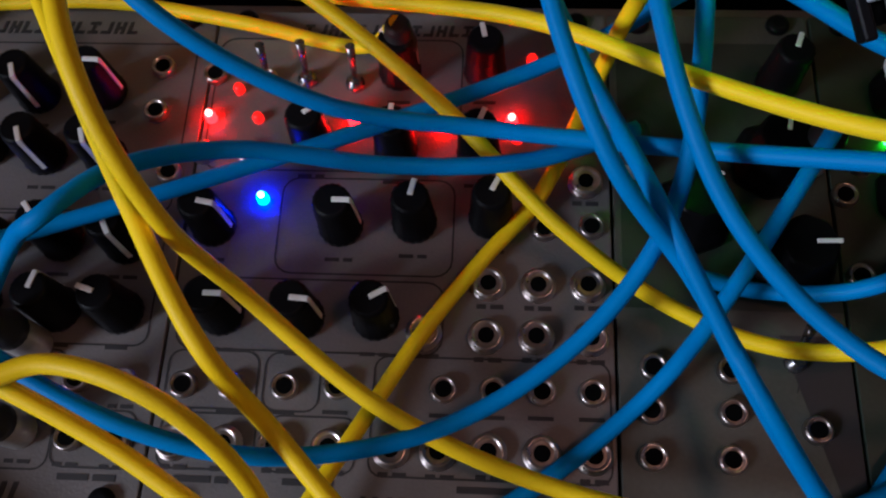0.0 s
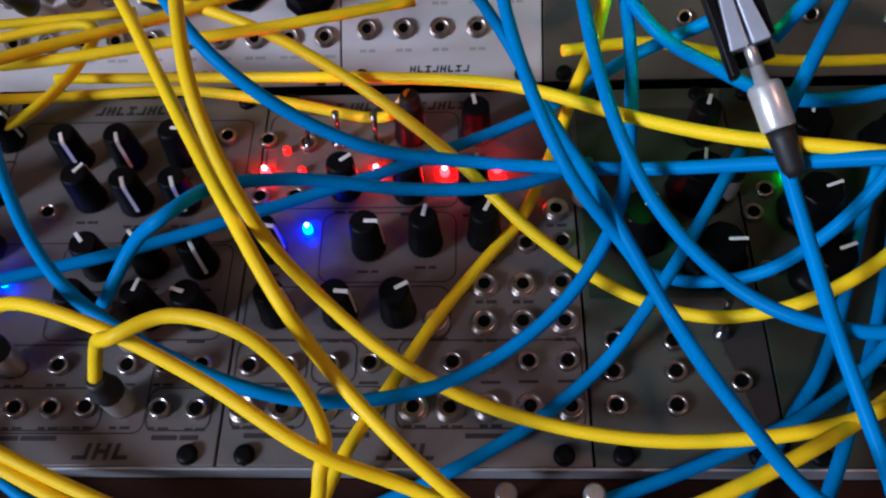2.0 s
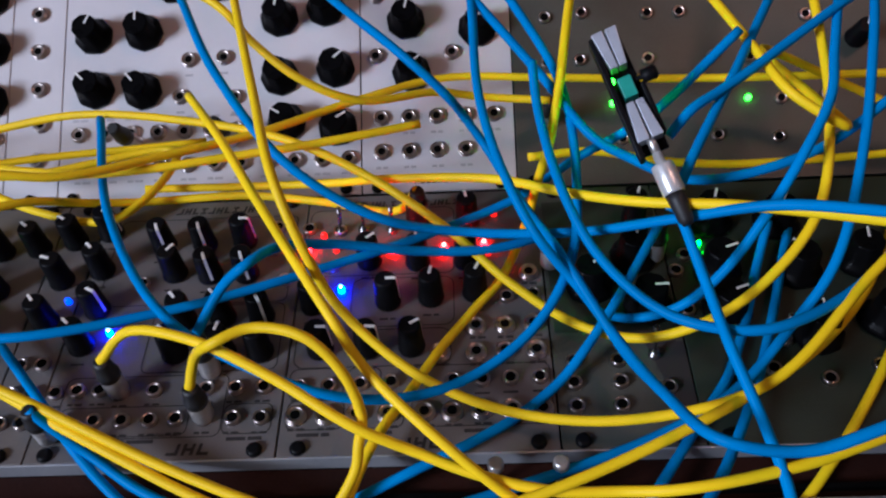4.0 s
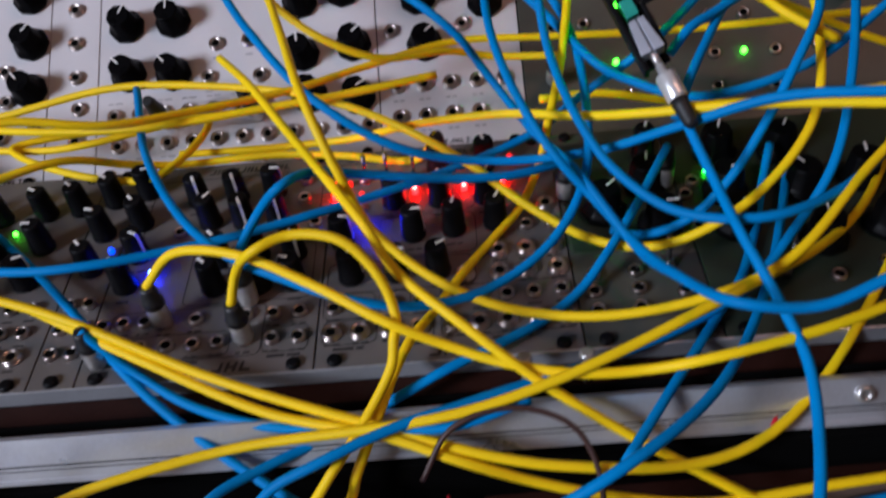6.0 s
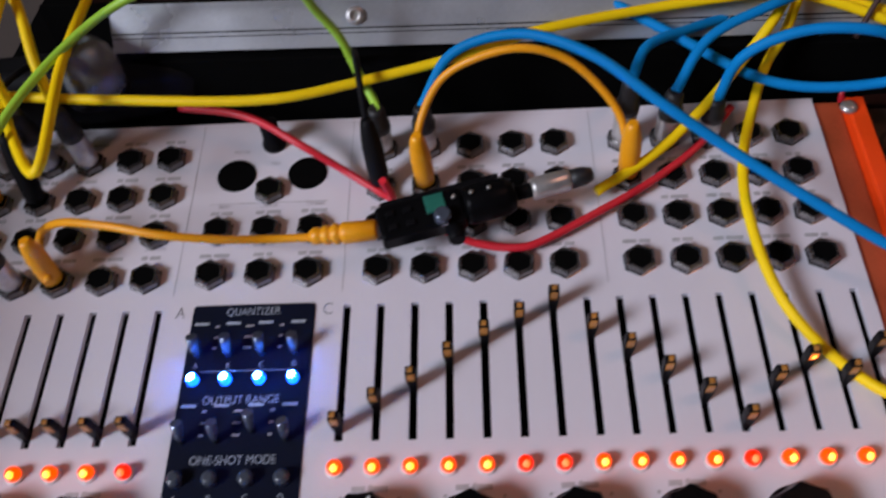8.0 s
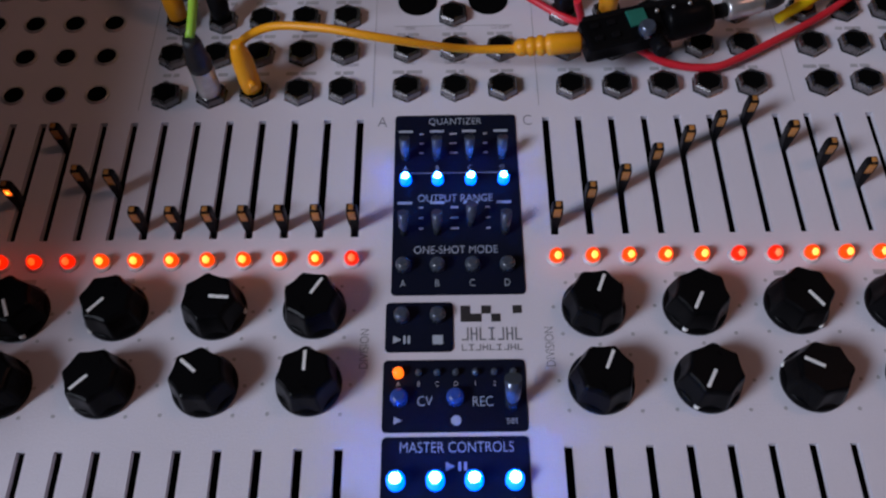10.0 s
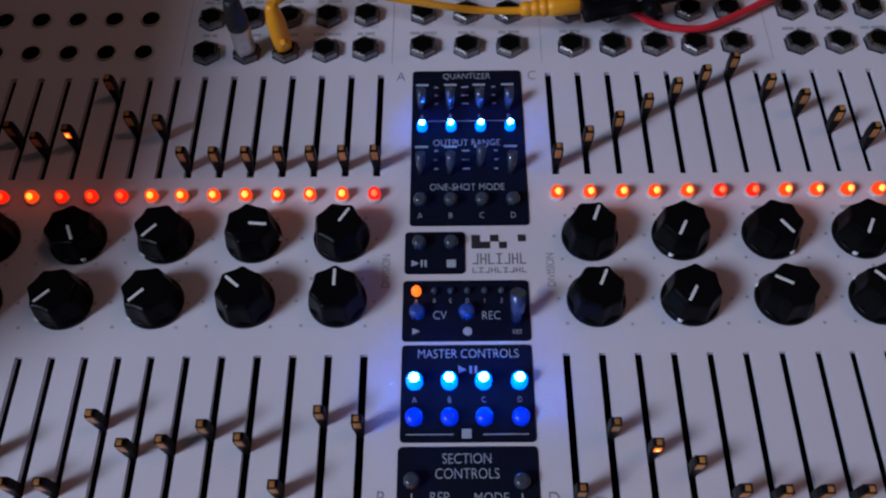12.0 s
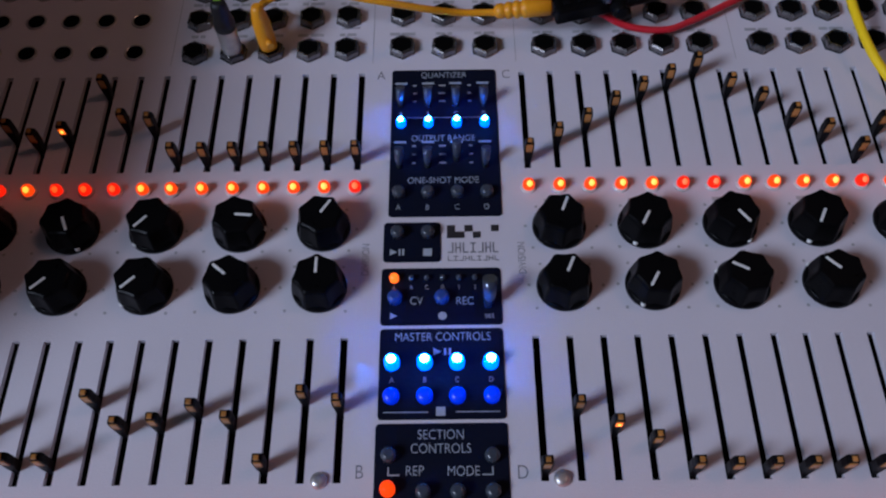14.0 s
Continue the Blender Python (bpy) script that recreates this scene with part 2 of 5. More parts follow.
def letters(name, text, size, parent, x, y, h, mat, turn=0.0, align="CENTER"):
    """Flat printed words, size in millimetres of cap height."""
    cu = bpy.data.curves.new(name, "FONT")
    cu.body, cu.size, cu.align_x, cu.align_y, cu.extrude = text, size * 1.42 * MM, align, "CENTER", 0.00004
    cu.offset = -0.016 * size * MM
    tmp = bpy.data.objects.new(name, cu)
    scene.collection.objects.link(tmp)
    me = bpy.data.meshes.new_from_object(tmp.evaluated_get(bpy.context.evaluated_depsgraph_get()))
    bpy.data.objects.remove(tmp)
    me.materials.clear()
    me.materials.append(mat)
    return place(name, me, parent, at(x, y, h, turn) @ Matrix.Diagonal((0.86, 1.06, 1, 1)))
# ---- shared meshes of small parts ----
def hexed(a):
    k = (a + math.pi / 6) % (math.pi / 3) - math.pi / 6
    return 1 / math.cos(k) * 0.93


NUT_ROUND = mesh_of("nut", lathe(B(), [(4.1, 0), (4.1, 0.7), (3.9, 0.9), (3.7, 0.9), (3.7, 2.2), (3.3, 2.5), (2.9, 2.5), (2.6, 1.9)], 24), PINK_NUT)
NUT_SMALL = mesh_of("nut", lathe(B(), [(3.0, 0), (3.0, 1.8), (2.7, 2.2), (2.3, 2.2), (2.1, 1.6)], 20), PINK_NUT)
SOCKET = mesh_of("socket", lathe(B(), [(1.85, 1.3), (1.85, 2.05)], 16), BLACK_MATT)
SOCKET_WIDE = mesh_of("socket", lathe(B(), [(2.15, 1.3), (2.15, 2.35)], 16), BLACK_MATT)
NUT_HEX = mesh_of("nut", lathe(B(), [(5.6, 0), (5.6, 0.2), (5.2, 0.3), (5.2, 2.6), (4.7, 3.2), (4.1, 3.2), (3.9, 2.4)], 36, wave=hexed, smooth=False), DARK_NUT)
SOCKET_HEX = mesh_of("socket", lathe(B(), [(3.85, 1.5), (3.85, 2.95)], 18), BLACK_MATT)
RING_FLAT = mesh_of("nut", lathe(B(), [(4.4, 0), (4.4, 0.45), (4.1, 0.7), (3.7, 0.7), (3.5, 0.3)], 24), STEEL)
SOCKET_FLAT = mesh_of("socket", lathe(B(), [(3.5, 0.1), (3.5, 0.5)], 18), BLACK_MATT)
SCREW = mesh_of("screw", lathe(B(), [(2.9, 0), (2.9, 1.0), (2.4, 1.7), (1.4, 2.0)], 18), BLACK_PLASTIC)
KNOB_TALL = mesh_of("knob", lathe(B(), [(5.3, 0.8), (5.3, 2.2), (5.0, 2.6), (4.35, 14.6), (4.1, 15.4), (3.5, 15.8)], 36, wave=lambda a: 1 + 0.022 * math.cos(18 * a)), BLACK_PLASTIC)
bm = B()
box(bm, -0.62, 0.62, 0.2, 4.3, 15.2, 16.1, 0.18)
rings = []
for y0_, y1_, h in ((4.6, 5.15, 3.4), (4.0, 4.6, 15.0), (3.6, 4.35, 15.9)):
    rings.append([bm.verts.new((a * MM, b * MM, h * MM)) for a, b in ((-0.55, y0_), (0.55, y0_), (0.55, y1_), (-0.55, y1_))])
for a, b in zip(rings, rings[1:]):
    for k in range(4):
        bm.faces.new((a[k], a[(k + 1) % 4], b[(k + 1) % 4], b[k]))
bm.faces.new(list(reversed(rings[0])))
POINTER_TALL = mesh_of("pointer", bm, WHITE_MARK)
KNOB_DAVIES = mesh_of("knob", lathe(B(), [(9.6, 0.6), (9.6, 2.4), (8.6, 3.6), (7.0, 5.0), (6.4, 13.2), (5.7, 14.2)], 40,
                                    wave=lambda a: 1 + 0.035 * math.cos(8 * a) ** 3), BLACK_GLOSS)
POINTER_DAVIES = mesh_of("pointer", box(B(), -0.5, 0.5, 1.2, 6.6, 13.8, 14.45, 0.15), WHITE_MARK)


def hollow(a):
    k = (a - math.pi / 2) % (2 * math.pi / 7) - math.pi / 7
    return math.cos(math.pi / 7) / math.cos(k) * (1.03 - 0.03 * math.cos(7 * k / 2) ** 2)


bm = B()
lathe(bm, [(9.7, 0.5), (9.7, 1.6), (9.3, 2.4), (8.8, 2.8)], 48)
lathe(bm, [(9.55, 2.2), (9.25, 4.0), (8.2, 9.8), (7.8, 10.8), (7.1, 11.2)], 70, wave=hollow, smooth=False)
KNOB_SEQ = mesh_of("knob", bm, BLACK_GLOSS)
POINTER_SEQ = mesh_of("pointer", box(B(), -0.5, 0.5, 0.4, 6.4, 10.8, 11.45, 0.12), WHITE_MARK)
DOT_SEQ = mesh_of("dot", lathe(B(), [(0.9, 1.6), (0.9, 2.9), (0.5, 3.1)], 10, 0, 9.2), WHITE_MARK)
LED_MESH = {}


def lamp_mesh(mat, size=1.5):
    key = (mat.name, size)
    if key not in LED_MESH:
        LED_MESH[key] = mesh_of("lamp", lathe(B(), [(size, 0), (size, size * 1.1), (size * 0.8, size * 1.6), (size * 0.4, size * 1.95)], 16), mat)
    return LED_MESH[key]


def jack(parent, x, y, nut=NUT_ROUND, socket=SOCKET, turn=None):
    j = place("jack", nut, parent, at(x, y, 0, random.uniform(0, 60) if turn is None else turn))
    place("socket", socket, j)
    return j


def knob(parent, x, y, angle, body, pointer):
    k = place("knob", body, parent, at(x, y, 0, -angle))
    place("pointer", pointer, k, None, "white pointer line")
    return k


def lamp(parent, x, y, mat, size=1.5, h=0.0, label=""):
    return place("lamp", lamp_mesh(mat, size), parent, at(x, y, h), label)


def core(lamp_, mat, size, h):
    """The bright middle of a lamp, seen through its lens."""
    return place("core", lamp_mesh(mat, size), lamp_, at(0, 0, h), "bright middle")


def screw(parent, x, y):
    return place("screw", SCREW, parent, at(x, y, 0, random.uniform(0, 90)))


def outline(parent, x0, x1, y0, y1, mat=INK, r=3.0, w=0.22):
    """A printed line round a group of controls."""
    pts = []
    for cx, cy, a0 in ((x1 - r, y1 - r, 0), (x0 + r, y1 - r, 90), (x0 + r, y0 + r, 180), (x1 - r, y0 + r, 270)):
        for k in range(5):
            a = radians(a0 + 22.5 * k)
            pts.append((cx + r * math.cos(a), cy + r * math.sin(a), math.cos(a), math.sin(a)))
    bm = B()
    inner = [bm.verts.new(((x - c * w) * MM, (y - s * w) * MM, 0.00012)) for x, y, c, s in pts]
    outer = [bm.verts.new(((x + c * w) * MM, (y + s * w) * MM, 0.00012)) for x, y, c, s in pts]
    n = len(pts)
    for i in range(n):
        bm.faces.new((inner[i], outer[i], outer[(i + 1) % n], inner[(i + 1) % n]))
    return part("printed_line", bm, mat, parent)


def bars(parent, x, y, words, mat=INK, height=1.5):
    """Unreadable small print as plain bars, words given by their widths."""
    bm = B()
    total = sum(words) + 0.9 * (len(words) - 1)
    cx = x - total / 2
    for w in words:
        box(bm, cx, cx + w, y - height / 2, y + height / 2, 0.03, 0.13)
        cx += w + 0.9
    return tagged(part("small_print", bm, mat, parent), kind="stuff")


def plate(x0, x1, y0, y1, thick=2.0):
    return box(B(), x0 + 0.15, x1 - 0.15, y0, y1, -thick, 0, 0.3)


def module(x0, x1, y0, y1, mat, label, screws=True, frame_=U):
    m = thing("synth_module", frame_, label, "synthesizer module", "modules in the rack")
    part("panel", plate(x0, x1, y0, y1), mat, m)
    if screws:
        for sx in ((x0 + 7.6, x1 - 7.6) if x1 - x0 > 40 else ((x0 + x1) / 2,)):
            for sy in (y0 + 3, y1 - 3):
                screw(m, sx, sy)
    return m


def wordmark(parent, x0, x1, y, height, n, mat=INK, stroke=0.26, slant=0.18):
    """A maker's mark as a row of plain slanted strokes and bars."""
    bm = B()
    w = (x1 - x0) / n
    t = height * stroke
    for i in range(n):
        a, b, lo, hi = x0 + (i + 0.1) * w, x0 + (i + 0.86) * w, y - height / 2, y + height / 2
        k = (i * 5 + n) % 4
        if k in (0, 1):
            box(bm, a, a + t, lo, hi, 0.03, 0.13)
        if k in (0, 3):
            box(bm, b - t, b, lo, hi, 0.03, 0.13)
        if k in (1, 2, 3):
            box(bm, a, b, lo, lo + t, 0.03, 0.13)
        if k == 2:
            box(bm, a, b, hi - t, hi, 0.03, 0.13)
            box(bm, (a + b - t) / 2, (a + b + t) / 2, lo + t, hi - t, 0.03, 0.13)
        if k == 0:
            box(bm, a + t, b - t, y - t / 2, y + t / 2, 0.03, 0.13)
    for v in bm.verts:
        v.co.x += slant * (v.co.y - y * MM)
    return tagged(part("wordmark", bm, mat, parent), kind="stuff")


# ---- the room ----
def slab(name, x0, x1, y0, y1, z0, z1, mat):
    ob = new(name, mesh_of(name, box(B(), x0 * 1000, x1 * 1000, y0 * 1000, y1 * 1000, z0 * 1000, z1 * 1000), mat))
    return tagged(ob, kind="structure")


slab("floor", -3.0, 2.2, -3.6, 1.6, -0.1, 0.0, FLOOR)
slab("ceiling", -3.0, 2.2, -3.6, 1.6, 2.5, 2.6, WALL)
slab("wall_back", -3.0, 2.2, 1.6, 1.7, 0.0, 2.5, WALL)
slab("wall_front", -3.0, 2.2, -3.7, -3.6, 0.0, 2.5, WALL)
slab("wall_right", 2.2, 2.3, -3.6, 1.6, 0.0, 2.5, WALL)
wl = tagged(new("wall_left", None), kind="structure")
for n_, (y0, y1, z0, z1) in enumerate(((-3.6, -3.1, 0, 2.5), (-2.0, 1.6, 0, 2.5), (-3.1, -2.0, 0, 0.55), (-3.1, -2.0, 1.7, 2.5))):
    place("wall_piece", mesh_of("wall_piece", box(B(), -3100, -3000, y0 * 1000, y1 * 1000, z0 * 1000, z1 * 1000), WALL), wl)

# ---- the case ----
case = thing("rack_case", U, "black rack case with dark wood and brushed aluminium edges", "rack case")
bm = B()
box(bm, -300, 260, -16, 420, -62, -60)
box(bm, -300, 260, -14.5, -13.0, -62, -4)
part("back_box", bm, BLACK_MATT, case)
# black filler added behind the rail, so that its underside stays dark
part("dark_rail_filler", box(B(), -270, 260, -33.0, -20.5, -60, -17.2, 0.6), BLACK_MATT, case)
part("lower_board", box(B(), -263.5, 260, -19.4, -1.0, -26, -7.5, 0.6), WOOD_DARK, case, "dark reddish wooden board")
# the edge profile leans: its upper edge stands proud of its lower one
def on_rail(f, proud=0.0):
    """A point of the leaning face (across the rack), f from its upper to its lower edge."""
    return (-22.0 - 9.5 * f - 0.836 * proud, 0.5 - 14.5 * f + 0.548 * proud)


def rail_strip(f0, f1, low, high):
    bm = B()
    ends = []
    for x in (-270, 260):
        ends.append([bm.verts.new((x * MM, y * MM, h * MM)) for y, h in (on_rail(f0, low), on_rail(f0, high), on_rail(f1, high), on_rail(f1, low))])
    for k in range(4):
        bm.faces.new((ends[0][k], ends[0][(k + 1) % 4], ends[1][(k + 1) % 4], ends[1][k]))
    bm.faces.new(ends[1])
    bm.faces.new(list(reversed(ends[0])))
    bmesh.ops.recalc_face_normals(bm, faces=bm.faces)
    return bm


rail = part("edge_rail", rail_strip(0.0, 1.0, -3.0, 0.0), ALU, case, "brushed aluminium edge profile")
part("rail_ridge", rail_strip(0.0, 0.09, 0.0, 0.7), ALU, rail)
part("rail_ridge", rail_strip(0.90, 1.0, 0.0, 0.7), ALU, rail)
part("rail_groove", rail_strip(0.60, 0.63, -0.1, 0.06), BLACK_MATT, rail)
part("rail_groove", rail_strip(0.70, 0.72, -0.1, 0.06), BLACK_MATT, rail)
for bx in (-179, 10, 150):
    by, bh = on_rail(0.36)
    part("rail_bolt", lathe(B(), [(3.4, 0), (3.4, 0.6), (2.7, 1.8), (1.4, 2.0), (1.2, 1.1)], 20), STEEL, rail, "", pose(bx * MM, by * MM, bh * MM, 56.7, 0, 0))
part("side_panel", box(B(), -290, -264, -3, 300, -60, 14, 1.0), WOOD_DARK, case, "dark reddish wooden side panel")
part("lip_strip", box(B(), -300, 260, -1.0, -0.2, -7.5, 0.2, 0.2), ALU, case, "thin aluminium lip")
part("cross_rail", box(B(), -300, 260, 129.2, 149, -44, -24, 0.6), PANEL_GREY, case, "grey aluminium cross rail")
# black sheet added far below the panels to keep the gaps dark
part("dark_gap_backing", box(B(), -300, 400, -330, 400, -125, -122), BLACK_MATT, case)

# ---- lower row of modules ----
far_left = module(-262, -153.2, 0, 128.5, PANEL_GREY, "grey aluminium module with black knobs and many jacks")
narrow = module(-152.8, -134.4, 0, 128.5, PANEL_GREY, "narrow grey aluminium module with two columns of jacks")
sync = module(-134.0, -42.9, 0, 128.5, PANEL_GREY, "grey aluminium filter module with tall black knobs")
expand = module(-42.5, 58.3, 0, 128.5, PANEL_GREY, "grey aluminium expander module with red and blue lamps")
ass = module(58.7, 109, 0, 128.5, PANEL_OLIVE, "narrow grey module with a dark slanted print")
dark = module(109.4, 262, 0, 128.5, PANEL_DARK, "dark green-black module with black pointer knobs")

for x, y, a in ((-103.4, 101.6, 158), (-85.6, 101.4, 160), (-68.4, 102.7, 92), (-95.6, 85.9, 35), (-80.2, 84.2, 158), (-64.9, 84.2, 160), (-86.8, 61.0, -40),
                (-71.2, 61.8, -40), (-55.4, 61.5, 150), (-68.5, 44.8, 14), (-53.8, 44.6, -72), (-124, 67.8, 118), (-129, 110.2, 92), (-127.4, 88.8, -42), (-125.8, 50.2, -48), (-87.5, 45.4, -50)):
    knob(sync, x, y, a, KNOB_TALL, POINTER_TALL)
    bars(sync, x, y - 8.2, (2.6, 3.4) if a > 0 else (5.2,), height=0.9)
for x, y, a in ((-5.0, 67.3, 90), (12.3, 68.6, 12), (30.2, 70.2, 25), (-35.2, 66.5, 100), (-11.9, 44.6, 94), (5.0, 45.0, 60), (-30.4, 45.0, 90), (6.4, 109.7, -55), (27.8, 110.0, -12),
                (-13.6, 88.8, 52), (6.8, 87.5, 0), (26.8, 87, 20)):
    knob(expand, x, y, a, KNOB_TALL, POINTER_TALL)
    bars(expand, x, y - 8.2, (3.4, 2.2) if a > 0 else (5.6,), height=0.9)
for x, y, a in ((-175, 101, -60), (-159, 102.5, -50), (-170, 79, -85), (-196, 100, 40), (-192, 76, 20), (-215, 98, 10), (-171, 57, 70)):
    knob(far_left, x, y, a, KNOB_TALL, POINTER_TALL)
for x, y, a in ((-143.6, 106, -60), (-143.6, 84, -70), (-143.6, 62, -40)):
    knob(narrow, x, y, a, KNOB_TALL, POINTER_TALL)
knob(ass, 99.5, 108.2, 20, KNOB_TALL, POINTER_TALL)
for x, y, a in ((76.2, 72.0, 45), (96, 86.4, 10), (97.9, 60.9, 88)):
    knob(ass, x, y, a, KNOB_DAVIES, POINTER_DAVIES)
for x, y, a in ((130.8, 104.8, 20), (128.6, 78, 70), (127.8, 57, 70), (158, 102, 30), (160, 76, -30), (186, 80, 10), (159, 45, 5), (186, 50, 20)):
    knob(dark, x, y, a, KNOB_DAVIES, POINTER_DAVIES)
for x, y in ((-36.9, 29.4), (-26.1, 29.4), (-14.2, 29.8), (-2.6, 30.2), (20.7, 30.3), (31.5, 30.3), (42, 30.5), (52.9, 30.6)):
    jack(expand, x + 0.2, y - 1.0, NUT_SMALL)
    bars(expand, x, y - 6.6, (5.5,), height=0.9)
for x, y in ((-36.5, 17.1), (-25.4, 17.1), (-14.2, 17.2), (-2.6, 17.2), (10.7, 17.3), (20.8, 17.2), (31.4, 17.5), (42.2, 17.5), (53.2, 17.5), (30.5, 55.1), (41.3, 55.0), (52.5, 55.4), (30.3, 42.8), (40.9, 43.0), (52.9, 43.0), (52.3, 81.2), (16.4, 43.2)):
    jack(expand, x - (0.5 if x < 40 else 0), y - 1.2, NUT_ROUND if x > 0 or y < 20 else NUT_SMALL)
    bars(expand, x, y - 6.4, (2.2, 3.0), height=1.1)
for x, y in ((42.7, 67.8), (53.5, 68.5), (-40.9, 108.6), (-27.5, 107), (-40.8, 86.0), (-29.6, 86.1)):
    jack(expand, x, y, NUT_SMALL)
for x, y in ((-92.1, 28.7), (-72, 28.8), (-50.4, 28.8), (-104.4, 28.4), (-101.5, 16.0), (-91.2, 16.0), (-81.4, 16.2), (-71, 16.2), (-60.2, 15.9), (-49.8, 15.7), (-112, 16.2),
             (-113.1, 29.4), (-121.7, 29.4), (-130, 28.8), (-124, 16.2), (-61, 28.8)):
    jack(sync, x, y, NUT_SMALL)
    bars(sync, x, y - 5.6, (2.0, 2.8), height=0.9)
for x, y in ((-108.5, 81), (-54.8, 110.4), (-54.6, 97.5), (-48.5, 80.5)):
    jack(sync, x, y, NUT_SMALL)
for x in (-163.2, -172.4, -184, -195, -206, -217, -228, -239):
    for y in (28.8, 16.2, 42):
        if y < 40 or x > -190:
            jack(far_left, x, y, NUT_SMALL if y > 20 else NUT_ROUND)
            bars(far_left, x, y - 6.0, (4.5,), height=0.9)
for x in (-147.6, -139.2):
    for y in (28.8, 16.2, 42):
        jack(narrow, x, y, NUT_SMALL)
for x, y in ((66.2, 35.8), (82.8, 35.7), (65.4, 26.4), (82.5, 26.4), (65.4, 16.6), (81.6, 16.6), (99.7, 23.4)):
    jack(ass, x, y, NUT_SMALL)
jack(ass, 96, 62 + 20, NUT_SMALL)
for x, y in ((112, 78), (113, 58), (139, 30), (158, 25), (178, 30)):
    jack(dark, x, y, NUT_SMALL)
# printed groups
outline(sync, -127, -64.5, 9.0, 35.5)
outline(sync, -126, -77, 9.8, 22.2)
outline(sync, -64, -46, 9.8, 22.2)
outline(sync, -126, -47, 70, 118)
outline(sync, -100, -47, 37, 69)
outline(expand, -41, -20.5, 23.5, 36.5)
outline(expand, -19, -6.5, 23.5, 36.5)
outline(expand, -40.5, -19.5, 10.5, 22.5)
outline(expand, -17, 2.5, 10.5, 22.5)
outline(expand, 5.5, 57, 10.5, 36.5)
outline(expand, -40.5, 20, 36.9, 54, r=4)
outline(expand, -20, 21.5, 55.5, 80, r=4)
outline(expand, -41, 22, 82, 120, r=4)
for x, y, w in ((-98, 9.2 + 2.6, (9, 10)), (-55, 12.0, (7, 5)), (-30, 12.6, (8, 3)), (-7, 12.8, (11,)), (32, 12.6, (15,))):
    bars(expand if x > -43 else sync, x, y - 4.2, w, height=1.4)
letters("print", "Filter outputs", 1.3, sync, -83.5, 10.4, 0.12, INK)
wordmark(sync, -82.7, -66, 4.0, 4.6, 3)
wordmark(expand, 0.4, 17.2, 4.0, 4.6, 3)
wordmark(far_left, -226, -205, 4.0, 4.6, 3)
wordmark(sync, -103, -63.5, 122.9, 3.8, 11)
wordmark(expand, -20, 0, 122.9, 3.4, 6)
wordmark(expand, 8, 28, 122.9, 3.4, 6)
letters("title", "ASS", 3.2, ass, 99.5, 32.7, 0.1, INK)
# slanted dark print on the narrow module
bm = B()
vs = [bm.verts.new((x * MM, y * MM, 0.00015)) for x, y in ((94, 44), (108.7, 44), (108.7, 1), (106, 1))]
bm.faces.new(list(reversed(vs)))
part("dark_print", bm, INK, ass)
part("dark_print", box(B(), 60.5, 108.4, 49.5, 120, 0.02, 0.14), PANEL_DARK, ass)
# toggles
def toggle(parent, x, y, lean=20):
    t = place("toggle", mesh_of("toggle", lathe(B(), [(2.4, 0), (2.4, 1.4), (1.7, 1.6), (1.5, 3.2)], 14), DARK_NUT), parent, at(x, y))
    part("lever", tube(B(), [(0, 0, 0.002), (0, math.sin(radians(lean)) * 0.006, 0.008), (0, math.sin(radians(lean)) * 0.009, 0.0125)], lambda s: 0.0006 + 0.0006 * s, 10), DARK_NUT, t)


for x, y in ((-17.2, 107.4), (-4.8, 106.4), (-27, 106.4)):
    toggle(expand, x, y)
toggle(ass, 96.7, 38, 30)
toggle(dark, 136, 100, 25)
toggle(dark, 147, 42, 25)
# lamps
jack(dark, 116.8, 86.3, NUT_SMALL)
# lamp added beside the jack to make the green glow on this panel
lamp(dark, 124, 92.5, GREEN_GLOW_FILL, 1.0, label="lit green lamp")
for x, y in ((-40.4, 96.0), (-4.3, 95.8), (17.7, 95.0), (34.6, 96.2)):
    core(lamp(expand, x, y, LED_RED, 1.5, label="lit red lamp"), WHITE_CORE, 0.95, 2.0)
for x, y in ((-34.3, 104.3), (-28.4, 96.0), (36.2, 91.5), (39.5, 114)):
    lamp(expand, x, y, LED_RED_DIM, 1.4, label="dim red lamp")
core(lamp(expand, -24.5, 74.0, LED_BLUE, 1.5, label="lit blue lamp"), BLUE_CORE, 0.95, 2.0)
core(lamp(sync, -116.2, 56.0, LED_BLUE, 1.4, label="lit blue lamp"), BLUE_CORE, 0.9, 2.0)
lamp(narrow, -138, 73, LED_BLUE_DIM, 1.4, label="lit blue lamp")
lamp(far_left, -203, 88, LED_GREEN, 1.2, label="lit green lamp")
lamp(far_left, -187, 90, LED_GREEN, 1.0, label="lit green lamp")

